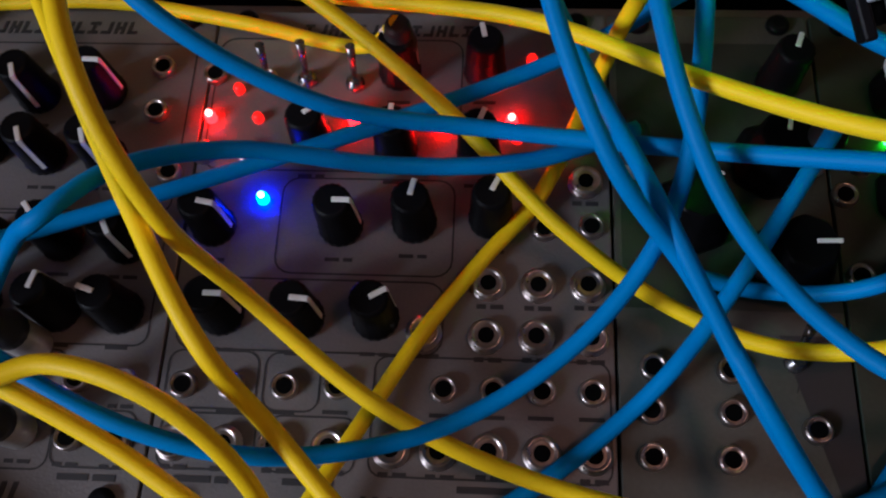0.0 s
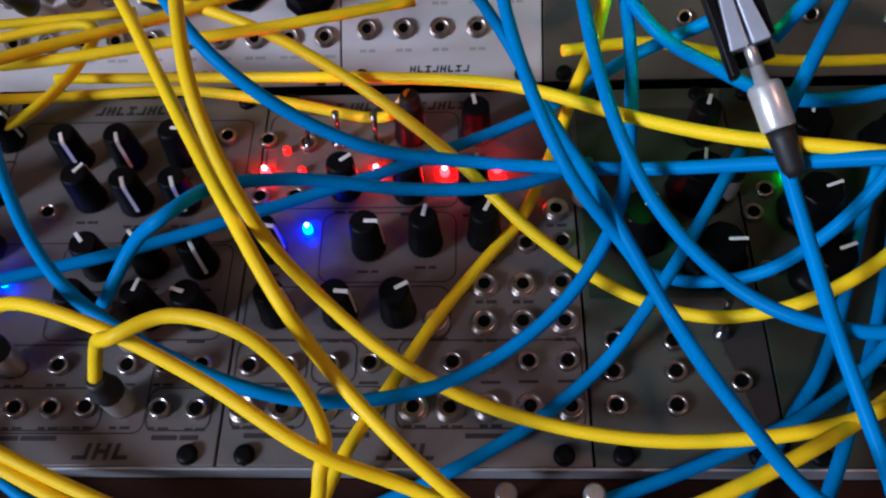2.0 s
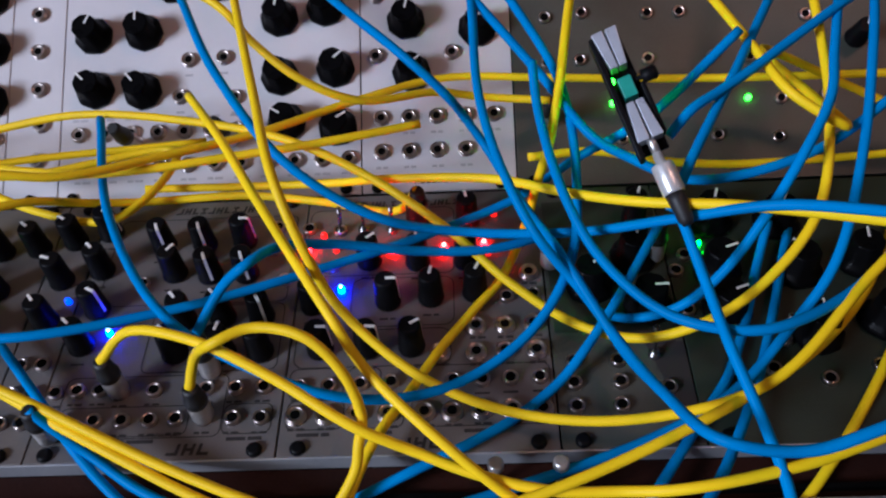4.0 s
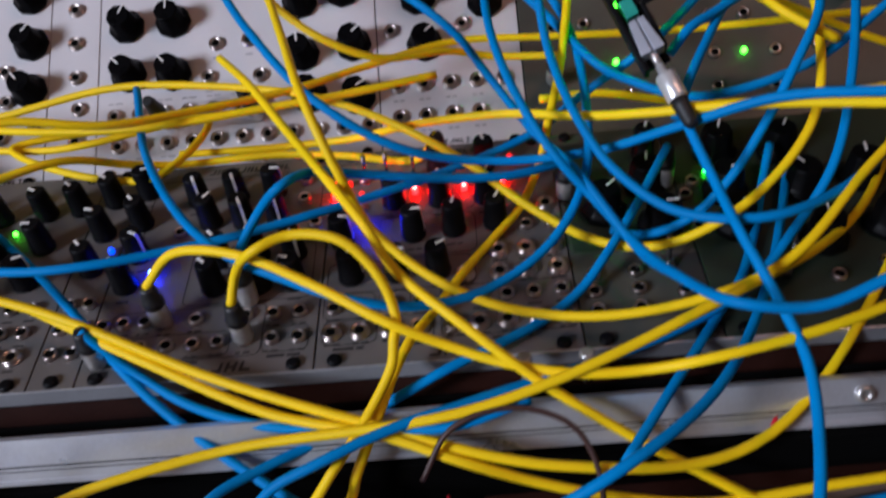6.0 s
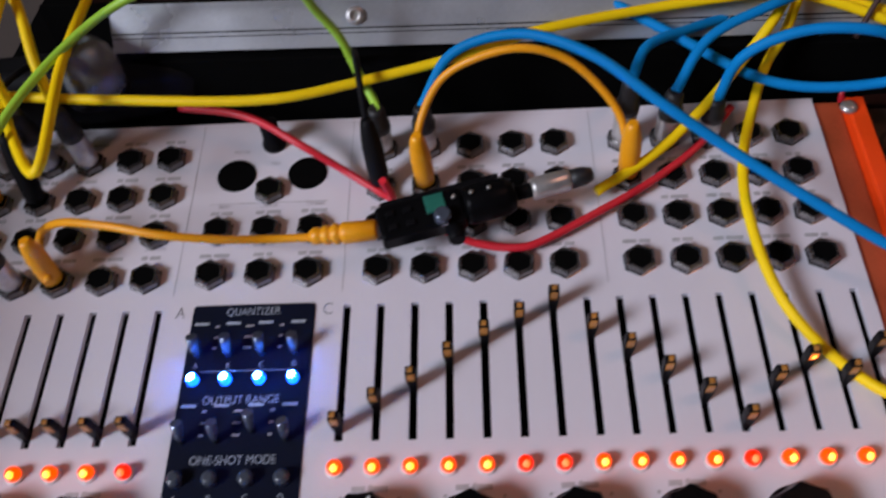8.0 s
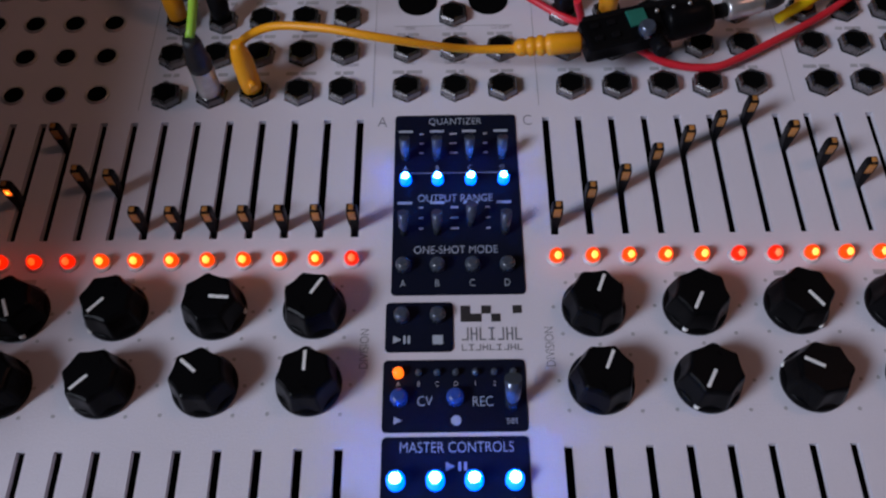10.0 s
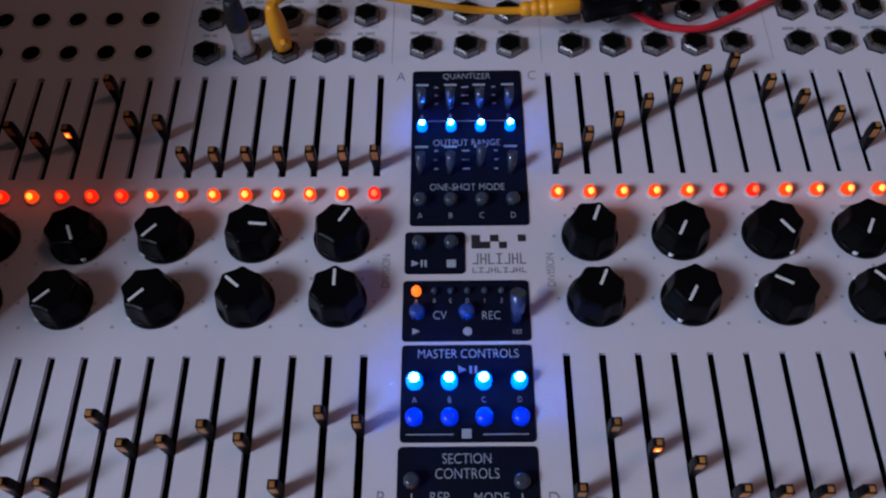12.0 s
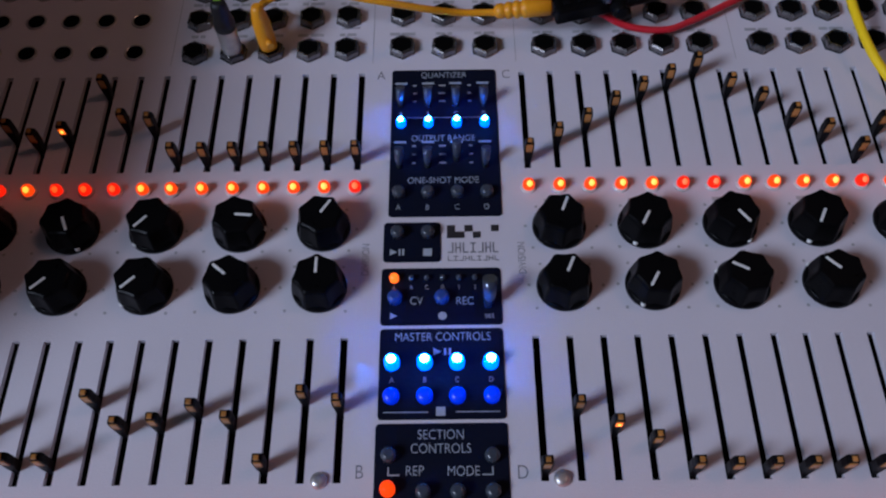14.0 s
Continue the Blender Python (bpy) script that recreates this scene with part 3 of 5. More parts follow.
# ---- middle row of modules ----
W0, W1 = 20.5, 149.0
lw_left = module(-262, -204.2, W0, W1, PANEL_WHITE, "white module with a column of jacks and black knobs", frame_=M)
lw_col = module(-203.8, -176.2, W0, W1, PANEL_WHITE, "narrow white module with one column of jacks", frame_=M)
lw_mid = module(-175.8, -23.7, W0, W1, PANEL_WHITE, "wide white oscillator module with black knobs and jack rows", frame_=M)
lw_right = module(-23.3, 52.5, W0, W1, PANEL_WHITE, "white module with two rows of jacks", frame_=M)
olive = module(52.9, 262, W0, W1, PANEL_OLIVE, "dim olive-grey module with jacks and green lamps", frame_=M)
for x, y, a in ((-160.5, 109, 25), (-134.5, 109.5, 0), (-158.5, 79.5, -45), (-134, 78, -40), (-64.5, 114, 10), (-64, 82.5, -5), (-36, 85.5, 50), (-41, 118.5, -40),
                (-35, 55, 60), (-60.5, 58.5, -60), (-120, 135, 20), (-95, 135, -30)):
    knob(lw_mid, x, y, a, KNOB_DAVIES, POINTER_DAVIES)
for x, y, a in ((-216, 132.5, 30), (-214, 104, 40), (-207.5 - 6, 76, -40)):
    knob(lw_left, x, y, a, KNOB_DAVIES, POINTER_DAVIES)
for x, y in ((-228, 88.5), (-226, 70.5), (-210, 56), (-228, 50)):
    jack(lw_left, x, y)
for x, y in ((-190, 122.5), (-189.3, 102), (-188, 81.3), (-186, 62.5), (-187, 44)):
    jack(lw_col, x, y)
for i in range(11):
    x = -163.6 + 13.4 * i
    jack(lw_mid, x, 38.8)
    bars(lw_mid, x, 31.5, (3, 4), INK_GREY, 1.2)
    if i < 7:
        jack(lw_mid, x - 2.4, 56.3)
        bars(lw_mid, x - 2.4, 64, (3, 4), INK_GREY, 1.2)
for x, y in ((-111, 94), (-93, 94.5), (-115, 74.5), (-87, 73)):
    jack(lw_mid, x, y)
    bars(lw_mid, x, y - 8, (4,), INK_GREY, 1.2)
for y in (41.3, 58.8):
    for x in (-13.4, 0.4, 14.2, 28.2, 42.6):
        if x < 40 or y > 50:
            jack(lw_right, x, y)
            bars(lw_right, x, y - 8, (2.5, 2.5), INK_GREY, 1.2)
for x, y in ((-15.6, 91.5), (22.7, 92), (-15, 124), (22, 125)):
    jack(lw_right, x, y)
for x, y, a in ((0, 109.5, 15), (2.3, 81.6, 50), (36, 104, 30)):
    knob(lw_right, x, y, a, KNOB_DAVIES, POINTER_DAVIES)
wordmark(lw_right, 2.4, 25.4, 26.0, 2.6, 8)
wordmark(lw_mid, -95, -72, 25.6, 2.4, 8)
wordmark(lw_left, -236, -212, 24.5, 3.0, 8)
for x, y in ((121, 108), (137, 108), (152, 61.5), (183, 60.5), (151, 43), (180, 41), (152, 83.8), (170, 82.7), (88.5, 109.5), (70, 108), (86.5, 84.7), (199, 103.5), (120, 84), (105, 43), (70, 84), (205, 62)):
    jack(olive, x, y, NUT_SMALL)
for x, y in ((167.2, 61.4), (101.2, 61.4)):
    lamp(olive, x, y, LED_GREEN, 1.5, label="lit green lamp")
for x, y, a in ((205, 128, 20), (222, 90, 20), (110, 130, 40)):
    knob(olive, x, y, a, KNOB_TALL, POINTER_TALL)
# ---- upper row of modules ----
up_left = module(-262, 52.5, 152.5, 281, PANEL_WHITE, "white upper module partly seen above the cables", frame_=M)
up_right = module(52.9, 262, 152.5, 281, PANEL_OLIVE, "olive-grey upper module partly seen above the cables", frame_=M)

# ---- the sequencer ----
seq = thing("sequencer", S, "white slider sequencer with black knobs and orange lamps", "sequencer")


def slot_x(i):
    return 11.45 * min(i, 7) + 10.8 * max(0, i - 7)


def slot_l(i):
    return 11.42 * min(i, 6) + 10.7 * max(0, i - 6)


SLOTS = []
for i in range(16):
    SLOTS += [(31.6 + slot_x(i), 0), (-33.1 - slot_l(i), 0), (30.3 + slot_x(i), 1), (-34.5 - slot_l(i), 1)]
bm = B()
X0, X1 = -235.0, 204.0
BANDS = ((-1.4, -49.2), (-118.3, -167.2))
cuts = sorted({X0, X1} | {round(s + d, 3) for s, r in SLOTS if X0 + 4 < s < X1 - 3 for d in (-1.3, 1.3)})
ys = (-262.0, BANDS[1][1], BANDS[1][0], BANDS[0][1], BANDS[0][0], 81.5)
grid = [[bm.verts.new((x * MM, y * MM, 0)) for x in cuts] for y in ys]
for r in range(len(ys) - 1):
    for c in range(len(cuts) - 1):
        mid = (cuts[c] + cuts[c + 1]) / 2
        if r in (1, 3) and any(abs(mid - s) < 1.2 for s, row in SLOTS if row == (1 if r == 1 else 0)):
            continue
        bm.faces.new((grid[r][c], grid[r][c + 1], grid[r + 1][c + 1], grid[r + 1][c]))
low = bmesh.ops.extrude_face_region(bm, geom=bm.faces[:])
bmesh.ops.translate(bm, verts=[v for v in low["geom"] if isinstance(v, bmesh.types.BMVert)], vec=(0, 0, -0.002))
bmesh.ops.recalc_face_normals(bm, faces=bm.faces)
part("front_panel", bm, PANEL_SEQ, seq)
part("chassis", box(B(), X0, X1, -262, 81, -60, -9), BLACK_MATT, seq)
bm = B()
rings = []
for half, deep, h in ((0.9, 1.7, -6), (0.95, 1.7, 0.5), (1.5, 1.5, 4.6), (1.75, 1.35, 6.5), (1.75, 1.3, 10.6), (1.5, 1.2, 11.9), (0.8, 0.8, 12.6)):
    rings.append([bm.verts.new((a * half * MM, b * deep * MM, h * MM)) for a, b in ((-1, -1), (1, -1), (1, 1), (-1, 1))])
for a, b in zip(rings, rings[1:]):
    for k in range(4):
        bm.faces.new((a[k], a[(k + 1) % 4], b[(k + 1) % 4], b[k]))
bm.faces.new(rings[-1])
bm.faces.new(list(reversed(rings[0])))
STEM = mesh_of("slider", bm, BLACK_PLASTIC)
bm = B()
box(bm, -1.15, 1.15, -1.62, -1.25, 6.6, 11.0, 0.15)
box(bm, -0.8, 0.8, -1.1, 0.5, 11.9, 12.8, 0.2)
TIP = mesh_of("tip", bm, LEVER_TIP)
TIP_LIT = mesh_of("glow", box(B(), -1.0, 1.0, -1.8, -1.4, 7.6, 10.4, 0.18), LED_AMBER)
TIP_CORE = mesh_of("core", box(B(), -0.5, 0.5, -1.95, -1.7, 8.4, 9.8, 0.1), TIP_SPOT)
C_Y = (-45.2, -37.9, -31.4, -23.3, -16.2, -10.2, -4.2, -14.8, -22.1, -30, -37.6, -46.3, -34.2, -28, -33, -24)
A_Y = (-45.2, -45.2, -45.2, -45.2, -45.2, -45.2, -45, -30.6, -28.8, -11.6, -34.6, -37.8, -33, -40, -26, -20)
B_Y = (-143.2, -140.3, -162.2, -148.4, -144.4, -148.9, -149.9, -141.0, -161.2, -161, -150, -159, -145, -140, -159, -159)
D_Y = (-163.6, -144.6, -150.8, -156, -164, -164.4, -164.4, -164.4, -164.4, -164.2, -164, -155, -150, -162.5, -162.5, -162.5)
for ys, x0, step, lit in ((C_Y, 31.6, slot_x, 13), (A_Y, -33.1, slot_l, 10), (B_Y, -34.5, slot_l, 99), (D_Y, 30.3, slot_x, 2)):
    for i, y in enumerate(ys):
        x = x0 + step(i) if x0 > 0 else x0 - step(i)
        if X0 + 4 < x < X1 - 3:
            s_ = place("slider", STEM, seq, at(x, y))
            place("tip", TIP, s_, None, "amber window in the tip")
            if i == lit:
                place("glow", TIP_LIT, s_, None, "lit amber lamp in the tip")
                place("core", TIP_CORE, s_, None, "bright middle")
COLLAR = mesh_of("collar", lathe(B(), [(3.0, 0), (3.0, 0.5), (2.6, 0.9), (2.2, 0.9)], 20), CLEAR_RIM)
for x0, step, red in ((31.2, slot_x, (5, 6, 11)), (-33.4, slot_l, (0, 8, 9, 10, 12))):
    for i in range(16):
        x = x0 + step(i) if x0 > 0 else x0 - step(i)
        if x > X0 + 4:
            hue = LED_RED_ORANGE if i in red else LED_ORANGE
            l_ = lamp(seq, x, -57.8, hue, 2.25, label="lit red-orange lamp" if i in red else "lit orange lamp")
            place("core", lamp_mesh(LED_CORE_DIM if i in red else LED_CORE, 1.3), l_, at(0.15, -0.7, 2.1), "bright middle")
            place("collar", COLLAR, l_, None, "clear collar")
            lamp(seq, x, -178.5, hue, 2.25)
for i, (a1, a2) in enumerate(((22, 24), (208, 210), (145, -62), (208, -45), (150, 30))):
    for y, a in ((-75.6, a1), (-99.9, a2)):
        place("dot", DOT_SEQ, knob(seq, 41.2 + 30.8 * i, y, a, KNOB_SEQ, POINTER_SEQ), None, "white dot")
for i, (a1, a2) in enumerate(((32, 0), (95, -50), (222, 225), (155, 225), (200, 30), (0, 0))):
    for y, a in ((-75.2, a1), (-99.4, a2)):
        place("dot", DOT_SEQ, knob(seq, -44.0 - 30.4 * i, y, a, KNOB_SEQ, POINTER_SEQ), None, "white dot")
# jack field
SEQ_JACKS = []
for col, x in enumerate((-39.8, -55.4, -71.2, -86.6, -102.6, -16.9, 0.4, 17.2, 41.5, 57.9, 74.4, 90, 105.7, 130.7, 146.4, 161.8, 176.9, 191.4)):
    for y in (11.6, 29.8, 46.9, 64.6):
        if -20 < x < 20 and y > 40:
            continue
        SEQ_JACKS.append((x, y - (0.018 * abs(x) if x < -30 else 0)))
        jack(seq, x, y - (0.018 * abs(x) if x < -30 else 0), NUT_HEX, SOCKET_HEX, random.uniform(-6, 6))
        if y < 60 or x < 0:
            bars(seq, x, y + 8.3, (random.uniform(2, 5), random.uniform(2, 6)), INK_GREY, 1.5)
for x in (-128, -143, -158, -173, -188):
    for y in (11.5, 29.5, 46, 62.5):
        jack(seq, x, y, RING_FLAT, SOCKET_FLAT)
for x in (-13.5, 13.4):
    part("midi_hole", lathe(B(), [(7.4, 0.02), (7.4, 0.35), (7.0, 0.35), (6.8, 0.15)], 32, x, 55.2), BLACK_MATT, seq, "round black opening")
jack(seq, 0.0, 47.2, NUT_HEX, SOCKET_HEX, 0)
part("black_post", lathe(B(), [(4.6, 0), (4.6, 1.5), (3.6, 2.2), (3.4, 12), (2.6, 13)], 20, -0.6, 70.0), BLACK_PLASTIC, seq, "short black post")
for x in (-29.0, 29.6, 119.5, -112):
    part("printed_line", box(B(), x - 0.12, x + 0.12, 4, 80, 0.02, 0.1), INK_GREY, seq)
part("printed_line", box(B(), -22, 22, 42.2, 42.5, 0.02, 0.1), INK_GREY, seq)
for x, y, t in ((-13, 66.5, "MIDI IN"), (13.4, 66.5, "MIDI OUT"), (0.8, 60.5, "MIDI")):
    letters("print", t, 1.5, seq, x, y, 0.06, INK_GREY)
for x, y, t in ((-16.4, 24, "START"), (0.4, 24, "BANK UP"), (17.5, 24, "DOWN"), (-16.4, 41, "RUN"), (0.4, 41, "CLOCK"), (17.5, 41, "CV OUT"), (-38.8, 23.5, "DIVISION")):
    letters("print", t, 1.5, seq, x, y, 0.22, INK_GREY)
for t, x, y in (("A", -25.3, -2.9), ("C", 25.2, -2.9), ("B", -27.6, -164.0), ("D", 23.4, -164.5)):
    letters("section_letter", t, 4.2, seq, x, y, 0.06, INK_MID)
letters("print", "DIVISION", 2.6, seq, 27.3, -88, 0.06, INK_MID, 90)
letters("print", "DIVISION", 2.6, seq, -28.3, -88, 0.06, INK_MID, 90)
SCALE_MARK = mesh_of("scale_mark", lathe(B(), [(0.6, 0.02), (0.6, 0.1)], 8), INK_GREY)
for x in (42, 73, 104, 135, -45, -76, -107, -138, -169):
    for dy in (-88.5, -112.5):
        for k in range(7):
            a = radians(215 - 42 * k)
            cx, cy = x + 13 * math.cos(a), dy + 12 + 13 * math.sin(a)
            if -30 < cx < 29:
                continue
            place("scale_mark", SCALE_MARK, seq, at(cx, cy))
    bars(seq, x, -64.2, (4, 6), INK_GREY, 1.7)


def black_field(name, x0, x1, y0, y1, label):
    bm = B()
    r = 1.4
    pts = []
    for cx, cy, a0 in ((x1 - r, y1 - r, 0), (x0 + r, y1 - r, 90), (x0 + r, y0 + r, 180), (x1 - r, y0 + r, 270)):
        for k in range(5):
            a = radians(a0 + 22.5 * k)
            pts.append((cx + r * math.cos(a), cy + r * math.sin(a)))
    f = bm.faces.new([bm.verts.new((x * MM, y * MM, 0.00002)) for x, y in pts])
    g = bmesh.ops.extrude_face_region(bm, geom=[f])
    bmesh.ops.translate(bm, verts=[v for v in g["geom"] if isinstance(v, bmesh.types.BMVert)], vec=(0, 0, 0.00028))
    bmesh.ops.recalc_face_normals(bm, faces=bm.faces)
    return part(name, bm, BLACK_FIELD, seq, label)


BLACK_FIELD = material("black_printed_field", (0.003, 0.005, 0.016), 0.6, 0.0, 0.15, 50, 0.2, spec=0.12)
BTN = lathe(B(), [(2.5, 0.2), (2.5, 2.2), (2.1, 3.2), (1.2, 3.6)], 20)
BTN_ME = mesh_of("button", BTN, BUTTON)
BTN_BLUE = mesh_of("button", lathe(B(), [(2.7, 0.2), (2.7, 2.2), (2.2, 3.2), (1.2, 3.6)], 20), BLUE_BUTTON)
BTN_BLUE_SOFT = mesh_of("button", lathe(B(), [(2.6, 0.2), (2.6, 2.2), (2.1, 3.2), (1.2, 3.6)], 20),
                        material("blue_tinted_button", (0.03, 0.06, 0.22), 0.25, 0.0, 0.2, 200, coat=0.4, emit=(0.0, 0.04, 0.4), power=0.12))
SWITCH = mesh_of("lever", tube(B(), [(0, -0.0016, 0.0), (0, -0.001, 0.004), (0, 0.0012, 0.0082)], lambda s: 0.0013 + 0.0005 * s, 14), CLEAR)


def words(field, rows, mat=INK_WHITE):
    for t, size, x, y in rows:
        letters("lettering", t, size, field, x, y, 0.36, mat)


quant = black_field("quantizer_field", -20.8, 21.0, -70.5, -0.3, "black field with blue lamps and switches")
words(quant, (("QUANTIZER", 2.7, 0, -3.2), ("OUTPUT RANGE", 2.7, -0.4, -35.0), ("ONE-SHOT MODE", 2.7, -0.5, -54.6)))
for x, t in zip((-17, -6.3, 4.7, 15.6), "ABCD"):
    words(quant, ((t, 2.3, x - 0.2, -66.5), (t, 1.7, x, -22.8)))
    for y, up in ((-17.2, 0), (-46.5, 0 if x != 4.7 else 3)):
        part("white_bar", box(B(), x - 2.4, x + 2.4, y + 9.4, y + 10.3, 0.3, 0.42), INK_WHITE, quant)
        place("lever", SWITCH, quant, at(x, y + up, 0.3), "grey switch lever")
    core(lamp(quant, x + 0.2, -28.0, LED_BLUE_S, 1.9, 0.3, "lit blue lamp"), BLUE_CORE_HOT, 1.15, 2.1)
    place("button", BTN_ME, quant, at(x, -60.5, 0.3))
for x in (-11.6, -0.7, 10.2):
    for y in (-8.5, -12.5, -16.5, -38.5, -42.5, -46.5):
        part("printed_dash", box(B(), x - (1.3 if x > -2 and x < 2 else 0.7), x + (1.3 if x > -2 and x < 2 else 0.7), y - 0.3, y + 0.3, 0.3, 0.4), INK_GREY, quant)
part("printed_line", box(B(), -15, 15, -24.9, -24.7, 0.3, 0.4), INK_GREY, quant)
play = black_field("transport_field", -22.2, -1.6, -89.4, -73.0, "black field with two buttons")
for x in (-17.2, -6.3):
    place("button", BTN_ME, play, at(x, -77.8, 0.3))
part("stop_sign", box(B(), -7.9, -4.8, -87.0, -84.0, 0.3, 0.42, 0.05), INK_WHITE, play)


def triangle(bm, x, y, s):
    v = [bm.verts.new((a * MM, b * MM, 0.00042)) for a, b in ((x - s, y - s), (x + s, y), (x - s, y + s))]
    bm.faces.new(v)


bm = B()
triangle(bm, -18.5, -85.4, 1.3)
box(bm, -16.7, -16.0, -86.7, -84.1, 0.3, 0.42)
box(bm, -15.4, -14.7, -86.7, -84.1, 0.3, 0.42)
part("play_sign", bm, INK_WHITE, play)
# blocks and plain strokes in place of the maker's mark
for x0, x1, y0, y1 in ((0.6, 3.6, -79.6, -74.2), (3.6, 7, -79.6, -76.9), (7, 10, -76.9, -74.2), (10, 12.8, -79.6, -77.0), (16.6, 19.4, -76.9, -74.2)):
    part("printed_block", box(B(), x0, x1, y0, y1, 0.02, 0.12), INK, seq)
wordmark(seq, 0.6, 19.4, -83.6, 4.2, 7, INK_MID, 0.11, 0.0)
wordmark(seq, 0.6, 19.4, -88.0, 2.0, 9, INK_MID, 0.16, 0.0)
cv = black_field("record_field", -22.5, 19.4, -114.0, -92.0, "black field with small lamps and buttons")
lamp(cv, -18.0, -96.3, LED_AMBER, 1.6, 0.3, "lit amber lamp")
for x, t in zip((-12, -6.6, -1.1, 4.6, 10.2, 15.7), ("B", "C", "D", "1", "2", "")):
    lamp(cv, x, -96.3, CLEAR, 1.1, 0.3)
    if t:
        words(cv, ((t, 1.5, x, -99.6),), INK_GREY)
words(cv, (("A", 1.5, -18, -99.6),), INK_GREY)
words(cv, (("CV", 2.9, -10.2, -104.9), ("REC", 2.9, 6.6, -105.1), ("set", 2.3, 14.9, -110.6)))
for x in (-17.6, -1.4):
    place("button", BTN_BLUE_SOFT, cv, at(x, -104.0, 0.3))
place("lever", SWITCH, cv, at(14.9, -104.0, 0.3, 0) @ Matrix.Scale(1.4, 4), "grey switch lever")
bm = B()
triangle(bm, -17.9, -110.5, 1.2)
lathe(bm, [(1.5, 0.3), (1.5, 0.42)], 16, -1.2, -110.6)
part("play_sign", bm, INK_WHITE, cv)
mast = black_field("master_field", -22.4, 19.2, -147.2, -115.3, "black field lit by four blue lamps")
words(mast, (("MASTER CONTROLS", 2.9, -1.2, -118.5),))
for x, t in zip((-18.1, -7.2, 3.5, 14.7), "ABCD"):
    core(lamp(mast, x, -128.0, LED_BLUE_S, 2.6, 0.3, "lit blue lamp"), BLUE_CORE_HOT, 1.55, 3.0)
    place("button", BTN_BLUE, mast, at(x, -139.6, 0.3), "blue lit button")
    words(mast, ((t, 1.8, x, -133.8),), INK_GREY)
bm = B()
box(bm, -3.5, -0.5, -146.0, -143.0, 0.3, 0.42, 0.05)
box(bm, -20.5, -6, -144.9, -144.6, 0.3, 0.42)
box(bm, 3, 17, -144.9, -144.6, 0.3, 0.42)
triangle(bm, -3.0, -123.8, 1.3)
box(bm, -0.8, 0.0, -125, -122.6, 0.3, 0.42)
box(bm, 0.8, 1.6, -125, -122.6, 0.3, 0.42)
part("printed_signs", bm, INK_WHITE, mast)
sect = black_field("section_field", -22.9, 19.3, -262, -148.5, "black field with grey buttons")
words(sect, (("SECTION", 3.0, -2, -152.3), ("CONTROLS", 3.0, -2, -156.8), ("REP", 3.0, -10.3, -163.8), ("MODE", 3.0, 5.0, -164.0)))
for x, y in ((-18.4, -159), (14.1, -159.3), (-7.5, -170.4), (3.2, -170.4), (14, -170.4)):
    place("button", BTN_ME, sect, at(x, y, 0.3))
lamp(sect, -18.5, -169.5, LED_ORANGE, 2.4, 0.3, "lit orange lamp")
bm = B()
box(bm, -18.7, -18.3, -165, -162.5, 0.3, 0.42)
box(bm, -18.7, -15, -165.2, -164.8, 0.3, 0.42)
box(bm, 13.9, 14.3, -165, -162.5, 0.3, 0.42)
box(bm, 10.8, 14.3, -165.2, -164.8, 0.3, 0.42)
part("printed_signs", bm, INK_WHITE, sect)
for x in (-40, 35.5):
    part("panel_screw", lathe(B(), [(2.7, 0), (2.7, 0.6), (2.0, 1.6), (0.9, 1.8)], 18, x, -166.5), STEEL, seq)
# side cheek and the board beyond it
cheek = thing("side_cheek", S, "orange painted metal cheek beside the sequencer", "side panel")
part("brown_strip", box(B(), 204.3, 214.4, -262, 80.5, -30, -1.5, 0.5), BROWN_EDGE, cheek, "red-brown strip")
part("orange_edge", box(B(), 214.6, 221.4, -262, 78.5, -60, 3.5, 0.8), ORANGE, cheek, "bright orange edge")
part("cheek_screw", lathe(B(), [(3.2, 3.5), (3.2, 4.1), (2.2, 5.2), (1.0, 5.3)], 18, 214.5, 73.0), STEEL, cheek)
part("cheek_screw", lathe(B(), [(3.2, 3.5), (3.2, 4.1), (2.2, 5.2), (1.0, 5.3)], 18, 217.5, -31), STEEL, cheek)

# ---- patch cables ----
PLUG_BARREL = mesh_of("barrel", lathe(B(), [(2.9, 1.5), (3.9, 2.6), (4.1, 3.4), (4.1, 16.5), (3.7, 17.6)], 20), STEEL)
PLUG_BOOT = mesh_of("boot", lathe(B(), [(4.2, 17.0), (4.3, 21.0), (3.7, 22.5), (3.2, 30.0), (2.4, 32.5)], 18), RUBBER)


